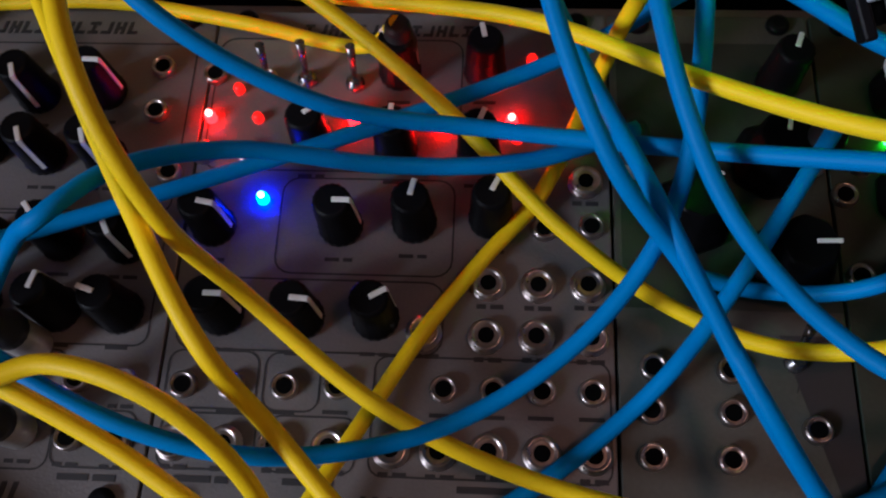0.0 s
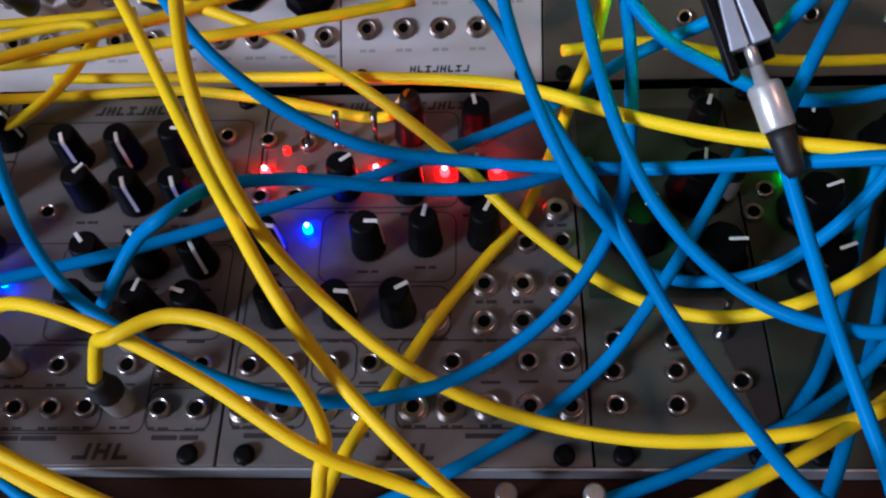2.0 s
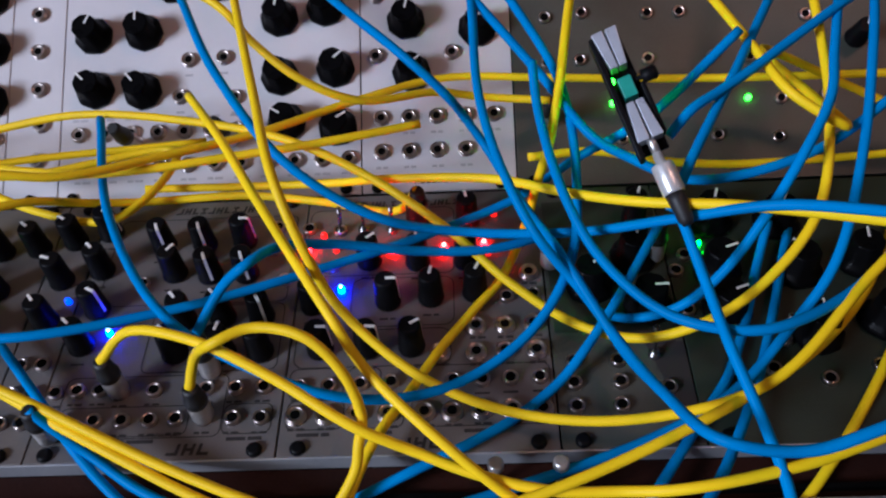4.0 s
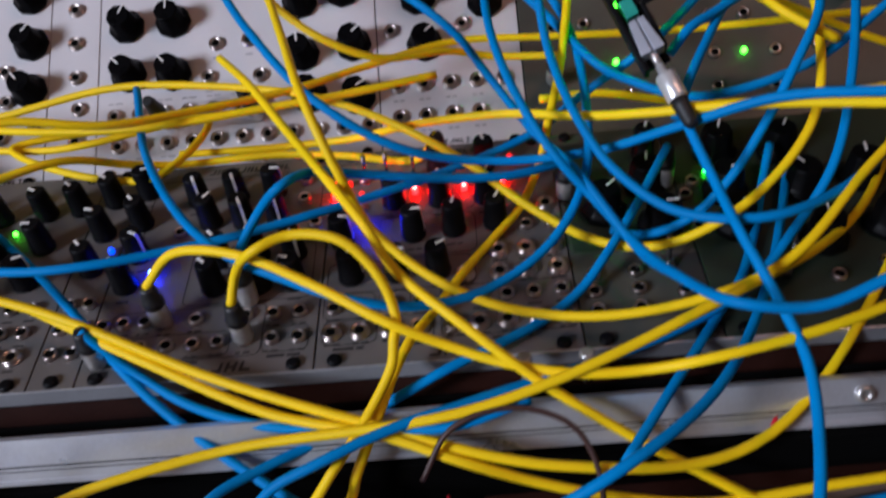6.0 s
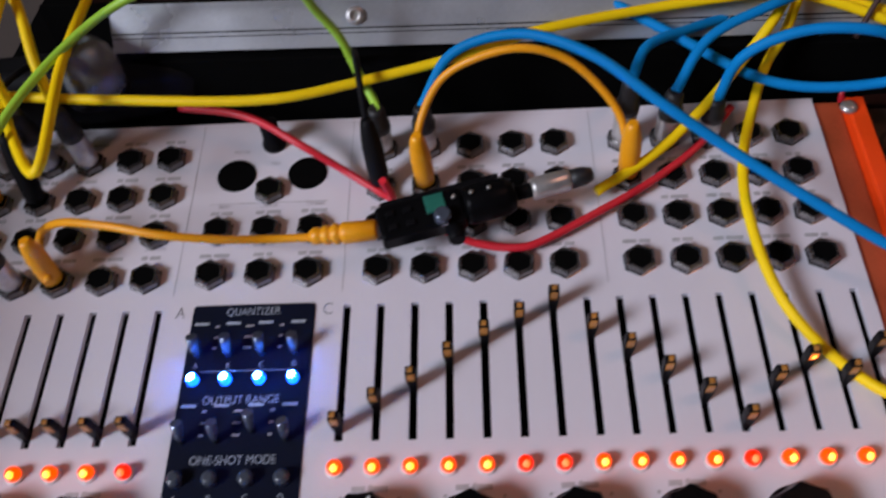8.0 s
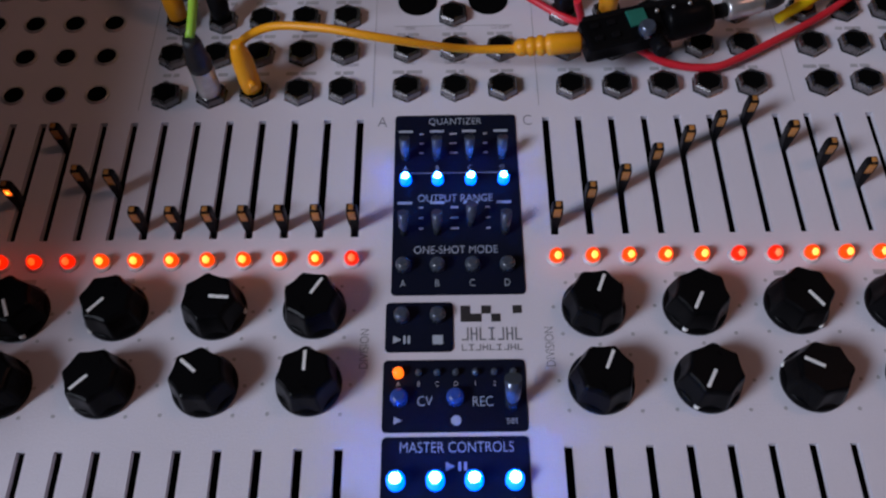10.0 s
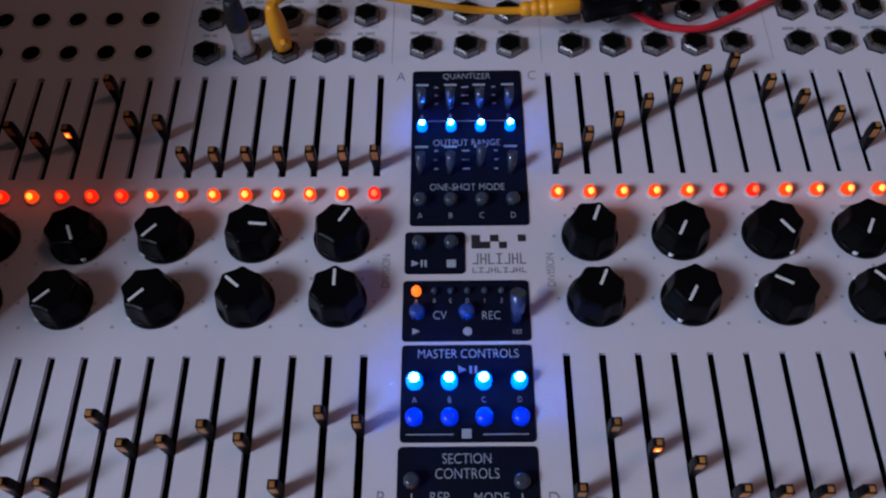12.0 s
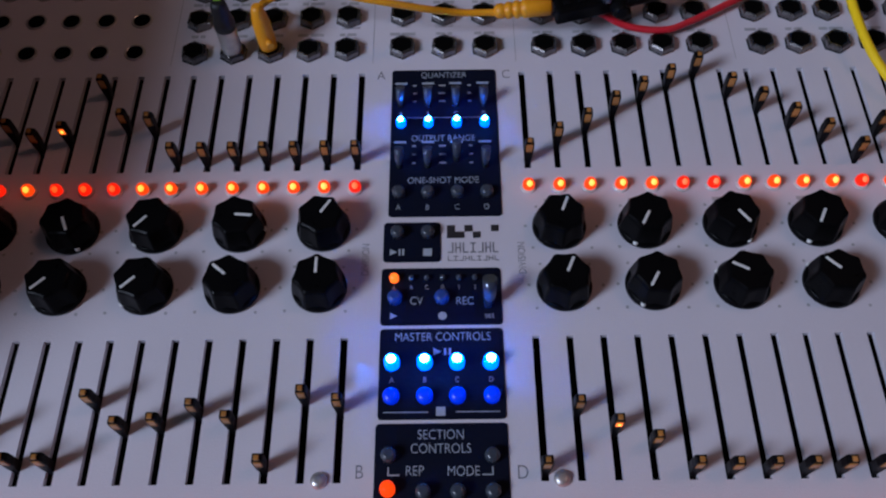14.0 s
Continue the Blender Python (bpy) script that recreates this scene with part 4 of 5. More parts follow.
def cable(colour, points, radius=1.85, word="", ends=(), frame_u=None):
    """A patch cable through points in millimetres on the rack's panel; ends names the panels that its plugs stand in."""
    pts = [(frame_u or U) @ (Vector(p) * MM) for p in points]
    base = Matrix.Translation(pts[0])
    c = thing("patch_cable", base, word, "cable", "patch cables")
    inv = base.inverted()
    moved = []
    for index, frame_ in ends:
        p = frame_.inverted() @ pts[index]
        q = frame_.inverted() @ pts[1 if index == 0 else -2]
        lean = Vector((p.x, p.y, 0))
        if frame_ is S:
            near = min(SEQ_JACKS, key=lambda j: (Vector((j[0] * MM, j[1] * MM, 0)) - lean).length)
            if (Vector((near[0] * MM, near[1] * MM, 0)) - lean).length < 0.014:
                lean = Vector((near[0] * MM, near[1] * MM, 0))
                shift = S @ Vector((lean.x, lean.y, p.z)) - pts[index]
                moved.append((index, shift))
        m = inv @ frame_ @ Matrix.Translation(lean) @ Matrix.Scale(max(0.55, min(1.0, p.z / (32.0 * MM))), 4, (0, 0, 1))
        plug_ = place("plug", PLUG_BARREL, c, m, "nickel plug barrel")
        place("boot", PLUG_BOOT, plug_, None, "black rubber boot")
    for index, shift in moved:
        pts[index] = pts[index] + shift
        pts[1 if index == 0 else -2] = pts[1 if index == 0 else -2] + shift * 0.6
    part("cord", tube(B(), [inv @ p for p in spline(pts, 10)], radius * MM, 12), colour, c)
    return c

cable(YELLOW, ((-88.2, 144.1, 48.5), (-68.2, 110.7, 53.3), (-50.8, 79.8, 53.1), (-32.6, 48.9, 51.4), (-17.5, 24.9, 47.2), (-8.1, 14.8, 33.9), (13.9, -6.7, 27.4), (46.9, -27.3, 8.9), (113.6, -51.8, -27.9), (145.2, -63.4, -37.4), (185.9, -78.4, -38)), 1.85, "yellow patch cable hanging across the modules", ((0, M),))
cable(YELLOW, ((-89.2, 253.6, 72), (-77.3, 210.3, 72.3), (-68.1, 176.5, 72.9), (-50.7, 113, 74.1), (-36.8, 64.5, 72.8), (-26.7, 46.4, 54.1), (-17, 40.5, 29.2), (9.3, 22.1, 15.5), (42.1, 9.1, 10.6), (82.7, 2, 16), (125.6, 7.1, 28.1), (165.8, 41.5, 40.4), (192.2, 64.1, 44.7), (226.1, 93.1, 46.3)), 1.85, "yellow patch cable hanging across the modules")
cable(BLUE, ((-124.4, 250.3, 75.5), (-105.6, 209.4, 75), (-91, 177.6, 73.7), (-68, 127.5, 71.6), (-39, 90.6, 57.4), (-5.7, 78.5, 38.4), (31.1, 78.5, 27.9), (71.5, 71.1, 34.3), (99.9, 60, 51.4), (128.6, 48, 69.2), (151.6, 38.8, 75.5), (183.9, 25.9, 79.8), (225.3, 9.3, 80)), 1.85, "blue patch cable looping over the modules")
cable(BLUE, ((-71.3, 35.9, 24.9), (-62.2, 47.4, 35.2), (-49.6, 46.5, 50), (-40.1, 58, 46.5), (-21.9, 69.3, 34.4), (10.4, 69.4, 28.5), (38, 73.6, 23.7), (61.4, 83.8, 20)), 1.85, "blue patch cable looping over the modules", ((0, U), (-1, U),))
cable(BLUE, ((-312.7, 124.8, 4), (-276.3, 100.9, 4), (-248, 82.3, 3), (-205.3, 54.2, 18.6), (-143.9, 35.4, 28), (-83.2, 50.6, 22), (-28.5, 72, 17.9), (15.7, 89.6, 17.5), (48.8, 102.4, 21.9), (72.4, 109.6, 35.5), (98, 107.2, 57.9), (132.9, 128.6, 80.3)), 1.85, "blue patch cable looping over the modules", ((0, U),))
cable(BLUE, ((19.4, 227, 79.7), (38.1, 186.5, 78), (52.6, 155, 73.5), (66.9, 124, 60.3), (69.9, 87.1, 44.7), (65.3, 59, 30.2), (50.1, 37.8, 18.8), (25.7, 20.7, 14.4), (1.7, 13, 15.7), (-20.9, 11.4, 21.8), (-47.6, 18.7, 28.6), (-81.1, 39.6, 32.1), (-114.1, 89.9, 32.9), (-135.3, 153.4, 30.7)), 1.85, "blue patch cable looping over the modules", ((-1, M),))
cable(BLUE, ((54.8, 124.3, 73.6), (56.8, 107.9, 60.5), (64.3, 74.8, 48.7), (74.5, 54.4, 39.8), (90.7, 36.5, 34), (105, 25.3, 36.3), (126, 20.6, 39.3), (157.6, 35.9, 37.4), (180.4, 54.9, 40.9), (207.1, 77.2, 45), (241.4, 105.8, 46.6)), 1.85, "blue patch cable looping over the modules")
cable(BLUE, ((30.8, 235.8, 78.5), (32, 191.1, 76.8), (33, 156.4, 72.6), (34.1, 117, 65.5), (40.3, 87.9, 57.1), (52.5, 62.1, 44.1), (69, 47.2, 28), (81.8, 24.6, 23.5), (90, 0.9, 32.5), (100.4, -21.1, 43.6), (124.1, -26, 44.5), (149.9, -22, 53.3), (184.2, -16.7, 57.7), (228.3, -9.8, 59.4)), 1.85, "blue patch cable looping over the modules")
cable(BLUE, ((-71, 226.2, 77.7), (-42.2, 191.7, 76.6), (-19.9, 164.9, 73.8), (6.6, 133.1, 70.5), (21.2, 125.4, 58.3), (28.7, 127.8, 43.7), (37.4, 120.7, 32.5), (48.7, 94.9, 29.3), (61.7, 60.7, 34.7), (81.8, 24.6, 22), (90, 0.9, 32.5)), 1.85, "blue patch cable looping over the modules")
cable(BLUE, ((101.7, 59, 55), (107.6, 37, 45), (112, 15, 39), (119.5, -12, 30), (123, -32, 24), (119, -58, 18), (108.7, -87, 14), (93.6, -110, 10), (70, -138, 2)), 1.85, "blue patch cable looping over the modules")
cable(BLUE, ((1.2, 235.2, 75.4), (21, 194.9, 74.7), (36.4, 163.5, 72.9), (59.9, 128.5, 62.0), (77.3, 100.9, 54.0), (88.6, 94.7, 50.0), (111.7, 82.5, 48.0), (155.1, 88.3, 54.0), (193.8, 110.5, 66.0), (213.3, 119.5, 77.4), (250.6, 144.5, 78.1)), 1.85, "blue patch cable looping over the modules")
cable(YELLOW, ((-119.1, 135.6, 3), (-67.9, 134.7, 3), (-32.2, 129.9, 7.7), (-3.1, 115.3, 23), (37.4, 101.1, 34.6), (69.9, 79.7, 45.3), (90.8, 66, 54.3), (120, 54.3, 63), (158.6, 38.4, 70.7), (190.7, 25.2, 74.9), (232, 8.2, 76.6)), 1.85, "yellow patch cable hanging across the modules")
cable(YELLOW, ((-222.5, 58.4, 36), (-185.7, 83.5, 34.1), (-157.1, 103.1, 29.2), (-135.3, 118, 12.8), (-115.8, 126.3, 4), (-72.6, 129, 3), (-36.7, 123.1, 3), (-3.2, 115.8, 3), (7.2, 110.9, 20)), 1.85, "yellow patch cable hanging across the modules", ((-1, U),))
cable(YELLOW, ((-234.4, 66.4, 69.6), (-191, 76.9, 67.9), (-157.3, 85.1, 63.5), (-126.4, 92.6, 52.9), (-93.9, 115.4, 41.3), (-59.3, 139.8, 31), (-22.5, 164, 25.8), (18.7, 179.9, 24.7), (64.2, 179.6, 22.8), (111.8, 176.1, 22.3), (159.8, 169.7, 25.4), (207.2, 161.1, 31.5), (241.4, 154.9, 35.7), (285.3, 146.9, 37.3)), 1.85, "yellow patch cable hanging across the modules")
cable(YELLOW, ((-281.1, 147.4, 16.8), (-236.6, 150.9, 18.5), (-202, 153.7, 22.9), (-148.1, 158, 29.7), (-96.8, 150, 30.5), (-50.1, 135.8, 29.5), (-14.1, 113.8, 27.4), (19.3, 87.5, 21.6), (44.6, 62.9, 14.4), (69.4, 47.2, 7.9), (91.1, 37.8, 11.7), (112.7, 36.8, 22.7), (133.5, 46, 33.8), (152.3, 64.7, 47.3), (163.1, 100.5, 61.3), (167.4, 145.2, 74.8), (170.7, 179.8, 79.2), (175, 224.2, 80)), 1.85, "yellow patch cable hanging across the modules")
cable(YELLOW, ((-140.8, 216.2, 79.5), (-103.4, 192.2, 77.4), (-74.3, 173.5, 72), (-61.2, 165.1, 58.9), (-40.4, 152.2, 47.9), (-17.2, 149.6, 37.8), (15.2, 164.6, 28.8), (36.7, 171, 19.8), (67.8, 165.9, 20)), 1.85, "yellow patch cable hanging across the modules", ((-1, M),))
cable(YELLOW, ((-70.9, 16.9, 20.4), (-67.1, 21.8, 31.4), (-56.4, 16.5, 46.8), (-43.7, 21.1, 48.8), (-25.6, 16.9, 48.5), (-13.5, 8.5, 38.8), (-8.5, -0.7, 26.3), (-9.6, -7.9, 22.3), (-11.1, -13.5, 15.7), (-23.1, -29.1, 3), (-32.3, -43.1, -0.4), (-41.7, -50.2, -11.2), (-56, -62.5, -22.1), (-73.1, -74.2, -32.3), (-94.3, -85.2, -39.3)), 1.85, "yellow patch cable hanging across the modules", ((0, U),))
cable(YELLOW, ((-105.4, 28.7, 21.4), (-92, 31.5, 34.7), (-64.6, 22.8, 39.9), (-38, 11.1, 33.9), (-10.7, -4.2, 27.1), (8.4, -9.3, 19.2), (28.4, -16, 15.3), (52.6, -22.1, 14.6), (74.3, -23.3, 15.4), (92.8, -26.4, 22.7), (130.2, -21.1, 26.7), (157.9, -12.3, 27.2), (191.3, -1.7, 27.8), (234.1, 11.9, 28)), 1.85, "yellow patch cable hanging across the modules", ((0, U),))
cable(YELLOW, ((-341.1, 188.5, 4), (-312.4, 153.8, 4), (-290.1, 126.8, 3), (-248.7, 76.7, 3), (-198.7, 40, 24), (-140.3, 18.8, 20.8), (-76.3, -8.1, 9.2), (-27.9, -25.6, 3.9), (43.1, -44.3, -5.6), (109.1, -39.5, -9), (174.5, 23.6, 3), (244.8, 151.5, 3), (261.7, 182.2, 4), (283.3, 221.6, 4)), 1.85, "yellow patch cable hanging across the modules")
cable(YELLOW, ((-149.3, 23.6, 19.1), (-104, 0.6, 11.9), (-55.8, -20.7, 2.9), (-15.9, -32.6, 2.2), (14, -42.4, -4.3), (37.2, -46.5, -12.4), (64.2, -49.8, -20), (94, -50.9, -25.5), (136.4, -47.1, -25.9), (171.3, -44, -26.2), (216.1, -40, -26.4)), 1.85, "yellow patch cable hanging across the modules")
cable(YELLOW, ((-382.4, -44.3, -16.2), (-337.7, -49.8, -15.8), (-303, -54, -15), (-262, -59, -14), (-206, -62, -13), (-176, -55, -12), (-139, -48, -7), (-114, -41, -3), (-69.4, -31.5, -1), (20, -30.6, 12), (106.7, -2.4, 26.1), (173.3, 52.1, 6.6), (224.1, 129.1, 3)), 1.85, "yellow patch cable hanging across the modules")
cable(YELLOW, ((84.6, 226.1, 78.7), (76.6, 182.2, 77), (70.4, 148, 72.6), (65.2, 119.5, 62.8), (60.4, 102.1, 50), (56.3, 100.7, 30.7), (52.2, 96.4, 12.6), (40.8, 73.1, 5.9), (29.7, 60.4, 3), (16.6, 42.5, 3), (4.1, 20.7, 4.8), (-7, -1.3, 9.7), (-20.6, -31.3, -1.3), (-26.2, -40.9, -9), (-29, -41.2, -19.5), (-38.1, -61.9, -25.3), (-45.2, -82.8, -28.6), (-46.9, -104.1, -33.7), (-40.1, -134.7, -42.7), (-19.6, -157.8, -50.8), (2.9, -183.1, -38), (31.8, -215.7, -38)), 1.85, "yellow patch cable hanging across the modules")
cable(BLUE, ((-289, 173.2, 4), (-255.7, 142.9, 4), (-229.8, 119.4, 3), (-182.2, 76.2, 3.7), (-140.8, 32, 7.9), (-104.7, -6.4, 0.9), (-65.3, -35.6, -9), (-28.2, -55.5, -17.8), (10.7, -62.6, -11.4), (33.7, -68.3, 6.6), (59.6, -62.2, 20.6), (94.7, -34.2, 16.8), (128.2, 18.5, 7.5), (161.8, 97.7, 3)), 1.85, "blue patch cable looping over the modules")
cable(BLUE, ((-51, -56.7, -18.8), (-46.9, -59.9, -0.2), (-30.1, -64.9, 10.9), (-6.3, -68.2, 11.6), (8.5, -58.8, -5.2), (53.3, -60.4, -18.9), (91.4, -55.4, -29.7), (125, -51, -38), (168.2, -45.3, -38)), 1.85, "blue patch cable looping over the modules", ((0, S),))
cable(BLUE, ((-79.3, -66.5, -9.4), (-73.7, -50.5, -6.4), (-57.1, -34.2, -8.6), (-34.4, -22.9, -9), (6.9, -9.4, 5.6), (27.4, 0.6, 6.1), (43.6, 11.4, 3.8), (59.7, 24.5, 4.9), (69.8, 34.8, 10.2), (84.8, 55.4, 15.4), (104.1, 85.7, 22)), 1.85, "blue patch cable looping over the modules", ((0, S), (-1, U),))
cable(BLUE, ((-65.7, -63, -15.6), (-54.7, -50.1, -2.8), (-36.2, -43.8, 5.7), (-11, -33.9, 8.2), (18.1, -24.2, 7.2), (87.5, 0.8, 3), (119.1, 15.5, 8.7), (141.4, 34.5, 19.5), (156.8, 49.6, 36.8), (172.1, 85.2, 54.9), (185.3, 130.6, 72.9), (195, 163.9, 77.4), (207.5, 206.8, 79.1)), 1.85, "blue patch cable looping over the modules", ((0, S),))
cable(BLUE, ((-155.6, -59.7, -24.4), (-144.5, -51.1, -9.5), (-121, -55.4, 0.6), (-97.6, -67.7, 1.2), (-76, -82.5, -6.7), (-52.3, -94.5, -17.3), (-26.3, -109, -26.4), (-1.8, -123.3, -33.1), (22, -133, -36), (62, -150, -40)), 1.85, "blue patch cable looping over the modules", ((0, S),), frame_u=LOW)
cable(BLUE, ((-126.5, 10, 20), (-110.8, 2.5, 4.7), (-85.8, -12.3, -1.2), (-51.8, -24.4, -1.1), (-19.2, -28.4, 1.8), (7.2, -33.2, 5.1), (35.5, -27.6, 10)), 1.85, "blue patch cable looping over the modules", ((0, U),))
cable(AMBER, ((-154.3, -76.9, -46.6), (-154.6, -71.2, -27.7), (-146.7, -61.3, -14), (-133.6, -60.3, -5.2), (-119.1, -60.7, -1.4), (-105.1, -61.3, -5), (-93, -64.8, -13.6), (-84.1, -70.1, -24.4), (-80.9, -80.1, -37.5)), 1.45, "thin amber patch cable with moulded plugs", frame_u=LOW)
cable(AMBER, ((-279.5, -118.5, -55.3), (-287.3, -101.2, -52.3), (-275.2, -105.6, -39.4), (-255.9, -112, -33.7), (-237.3, -116, -33.6), (-219.2, -114.5, -37.5), (-204.9, -110.4, -41.9), (-188.3, -109.4, -42)), 1.45, "thin amber patch cable with moulded plugs", frame_u=LOW)
cable(RED, ((-247.3, -44, -40.5), (-219.4, -53.9, -36.7), (-197.8, -67.1, -39), (-181.1, -72.5, -47.5), (-164.2, -85.6, -47.5), (-166.9, -88.2, -36.4)), 1.45, "thin red patch cable over the sequencer jacks", frame_u=LOW)
cable(RED, ((-148.2, -102.8, -43.9), (-134.2, -105.5, -49.4), (-118.3, -107.4, -49.1), (-108.9, -103.6, -48.1), (-93.1, -94.7, -45.9), (-72.7, -82.2, -42.9), (-53.4, -66.8, -39.1), (-40.5, -53.6, -32.1)), 1.45, "thin red patch cable over the sequencer jacks", frame_u=LOW)
cable(GREEN, ((-295.8, -119.9, -35.7), (-294.4, -84.9, -19.2), (-265.7, -41.4, -0.9), (-232.3, -41.8, 13.3), (-205.6, -53.5, 19.7), (-192.9, -54.2, 16.1), (-188.8, -51, 7), (-182.2, -49.1, -4.8), (-176.9, -50.4, -18.5), (-168.9, -59.6, -26.1), (-169.4, -58.3, -24.8)), 1.6, "lime green patch cable arching over the jacks", ((0, S), (-1, S)), frame_u=LOW)
cable(BLUE, ((177.6, 203.5, 78.3), (156.4, 164.1, 77.1), (139.8, 133.4, 73.9), (128.9, 113.2, 71.8), (117.7, 94.2, 67.9), (106.8, 75.7, 62.5), (99.2, 62.8, 52.7)), 1.85, "blue patch cable looping over the modules")
cable(BLUE, ((213.1, 172.8, 80), (177.8, 145.5, 80), (150.3, 124.2, 76.8), (134, 111.6, 74.3), (120.5, 101.7, 72.9), (109.2, 93.3, 72), (101.3, 87.4, 65.4)), 1.85, "blue patch cable looping over the modules")
cable(BLUE, ((191, 196.4, 80), (177.5, 153.8, 78.8), (167, 120.7, 74.7), (159.8, 98, 71.9), (147.3, 78.5, 63.8), (134.8, 65, 47.1), (120.9, 54.5, 28.6), (106.3, 50.5, 13.2), (89.1, 53.3, 3), (76, 55, 6)), 1.85, "blue patch cable looping over the modules")
cable(BLUE, ((150.3, 93.4, 11.7), (142.7, 75, 5.2), (135.5, 56.3, 3.1), (128.2, 39.8, 3), (120.4, 24.9, 3), (112.2, 14.1, 3), (91, -13.8, 3), (63.8, -49.6, 3)), 1.85, "blue patch cable looping over the modules")
cable(YELLOW, ((115, 202.7, 76.8), (128.7, 159.9, 75.8), (139.3, 126.7, 73), (147.4, 101.4, 70.9), (166.5, 92.3, 62.4), (157, 162.1, 46.6), (218.8, 153.5, 19.5), (252.2, 148.8, 10.3), (295.2, 142.9, 6.7)), 1.85, "yellow patch cable hanging across the modules")
cable(YELLOW, ((54.9, 122.8, 25.2), (83.2, 129.9, 20.5), (113, 128.5, 14.6), (140.4, 133.6, 6.4), (171.4, 137.2, 3), (221.6, 140.2, 3), (256.5, 142.3, 4), (301.5, 145, 4)), 1.85, "yellow patch cable hanging across the modules")
cable(YELLOW, ((-318.3, 177.3, 4), (-274.7, 166.2, 4), (-240.9, 157.6, 3.7), (-181.3, 142.4, 7.6), (-106.2, 152.2, 10.4), (-125.8, 109, 10.5), (-203.6, 145, 8.8), (-96.9, 167.3, 3)), 1.85, "yellow patch cable hanging across the modules")
cable(YELLOW, ((-299.5, 169.4, 23.7), (-257.5, 153.5, 24.8), (-224.9, 141.2, 27.7), (-188.4, 127.4, 30.9), (-156.9, 115.5, 35.8), (-125.6, 107.9, 39.5), (-97.9, 110.2, 39.1), (-68.3, 117.5, 37.2), (-34.4, 125.9, 35), (9.2, 136.6, 34.2)), 1.85, "yellow patch cable hanging across the modules")
cable(YELLOW, ((-320.6, -43.2, -50.9), (-312.9, -45.6, -23.4), (-277.5, -98.6, -10.7), (-278.9, -51.7, -1.4), (-277.8, 29.4, 3)), 1.85, "yellow patch cable hanging across the modules", ((0, S),))


# ---- in-line adapters ----
def basis(origin, ahead, out):
    """A pose whose x runs along ahead and whose z leans to out, on the rack's panel, in millimetres."""
    x = Vector(ahead).normalized()
    z = (Vector(out) - x * Vector(out).dot(x)).normalized()
    y = z.cross(x)
    m = Matrix((x, y, z)).transposed().to_4x4()
    return Matrix.Translation(Vector(origin) * MM) @ m


NICKEL = material("bright_nickel", (0.82, 0.82, 0.82), 0.3, 0.55, 0.1, 300, 0.05)
RX90 = pose(0, 0, 0, 0, 90, 0)
up_ad = thing("inline_adapter", U @ basis((99.5, 62.5, 61.5), (-14, 37, 20), (-0.15, -0.55, 0.75)) @ Matrix.Diagonal((0.98, 0.82, 0.82, 1)), "black in-line adapter with grey sockets hanging from a blue cable", "adapter")
part("boot", lathe(B(), [(2.2, -12), (3.4, -10), (3.9, -3), (4.2, 0)], 20), RUBBER, up_ad, "black rubber boot", RX90)
part("barrel", lathe(B(), [(4.6, 0), (4.9, 0.6), (4.9, 10.5), (4.3, 11.5), (2.2, 12), (2.0, 16)], 24), NICKEL, up_ad, "bright nickel barrel", RX90)
part("tip", lathe(B(), [(1.9, 15), (1.9, 24)], 14), STEEL, up_ad, "", RX90)
part("board", box(B(), 17, 66, -6.5, 6.5, -5.5, -3.8, 0.2), BLACK_GLOSS, up_ad, "black circuit board")
part("edge", box(B(), 15, 64, 5.0, 7.6, -5, 3, 0.6), BLACK_PLASTIC, up_ad)
part("edge", box(B(), 22, 42, -7.6, -5.4, -5, 2, 0.6), BLACK_PLASTIC, up_ad)
GREY_SHELL = material("pale_grey_socket_shell", (0.42, 0.45, 0.52), 0.3, 0.2, 0.1, 150)
for x0 in (21, 50):
    bm = B()
    box(bm, x0, x0 + 15, 0.4, 4.6, -3.8, 4.2, 0.4)
    box(bm, x0, x0 + 15, -4.6, -0.4, -3.8, 4.2, 0.4)
    for v in bm.verts:
        v.co.y *= 1.25 - 0.45 * (v.co.x * 1000 - x0) / 15 if x0 == 21 else 0.8 + 0.45 * (v.co.x * 1000 - x0) / 15
    part("socket_shell", bm, GREY_SHELL, up_ad, "pale grey split socket")
part("green_block", box(B(), 38, 46, -3.0, 3.0, -3.8, 3.0, 0.4), material("teal_trimmer", (0.02, 0.30, 0.24), 0.35, 0.0, 0.15, 200), up_ad, "teal block")
part("small_knob", lathe(B(), [(1.0, 0), (1.0, 5), (2.6, 5.5), (2.7, 11), (2.1, 12)], 16), BLACK_PLASTIC, up_ad, "", pose(0.044, -0.002, 0.0, 90, 0, 0))
# lamp added on the board's unseen back to throw green light on the panel
part("lamp", lathe(B(), [(1.5, 0), (1.5, 1.5), (0.7, 2.2)], 12), GREEN_BACK_FILL, up_ad, "lit green lamp", pose(0.045, 0.0, -0.0056, 180, 0, 0))
part("lamp", lathe(B(), [(1.1, 0), (1.1, 1.5), (0.5, 2.0)], 12), LED_GREEN, up_ad, "lit green lamp", pose(0.047, 0.0045, -0.002))

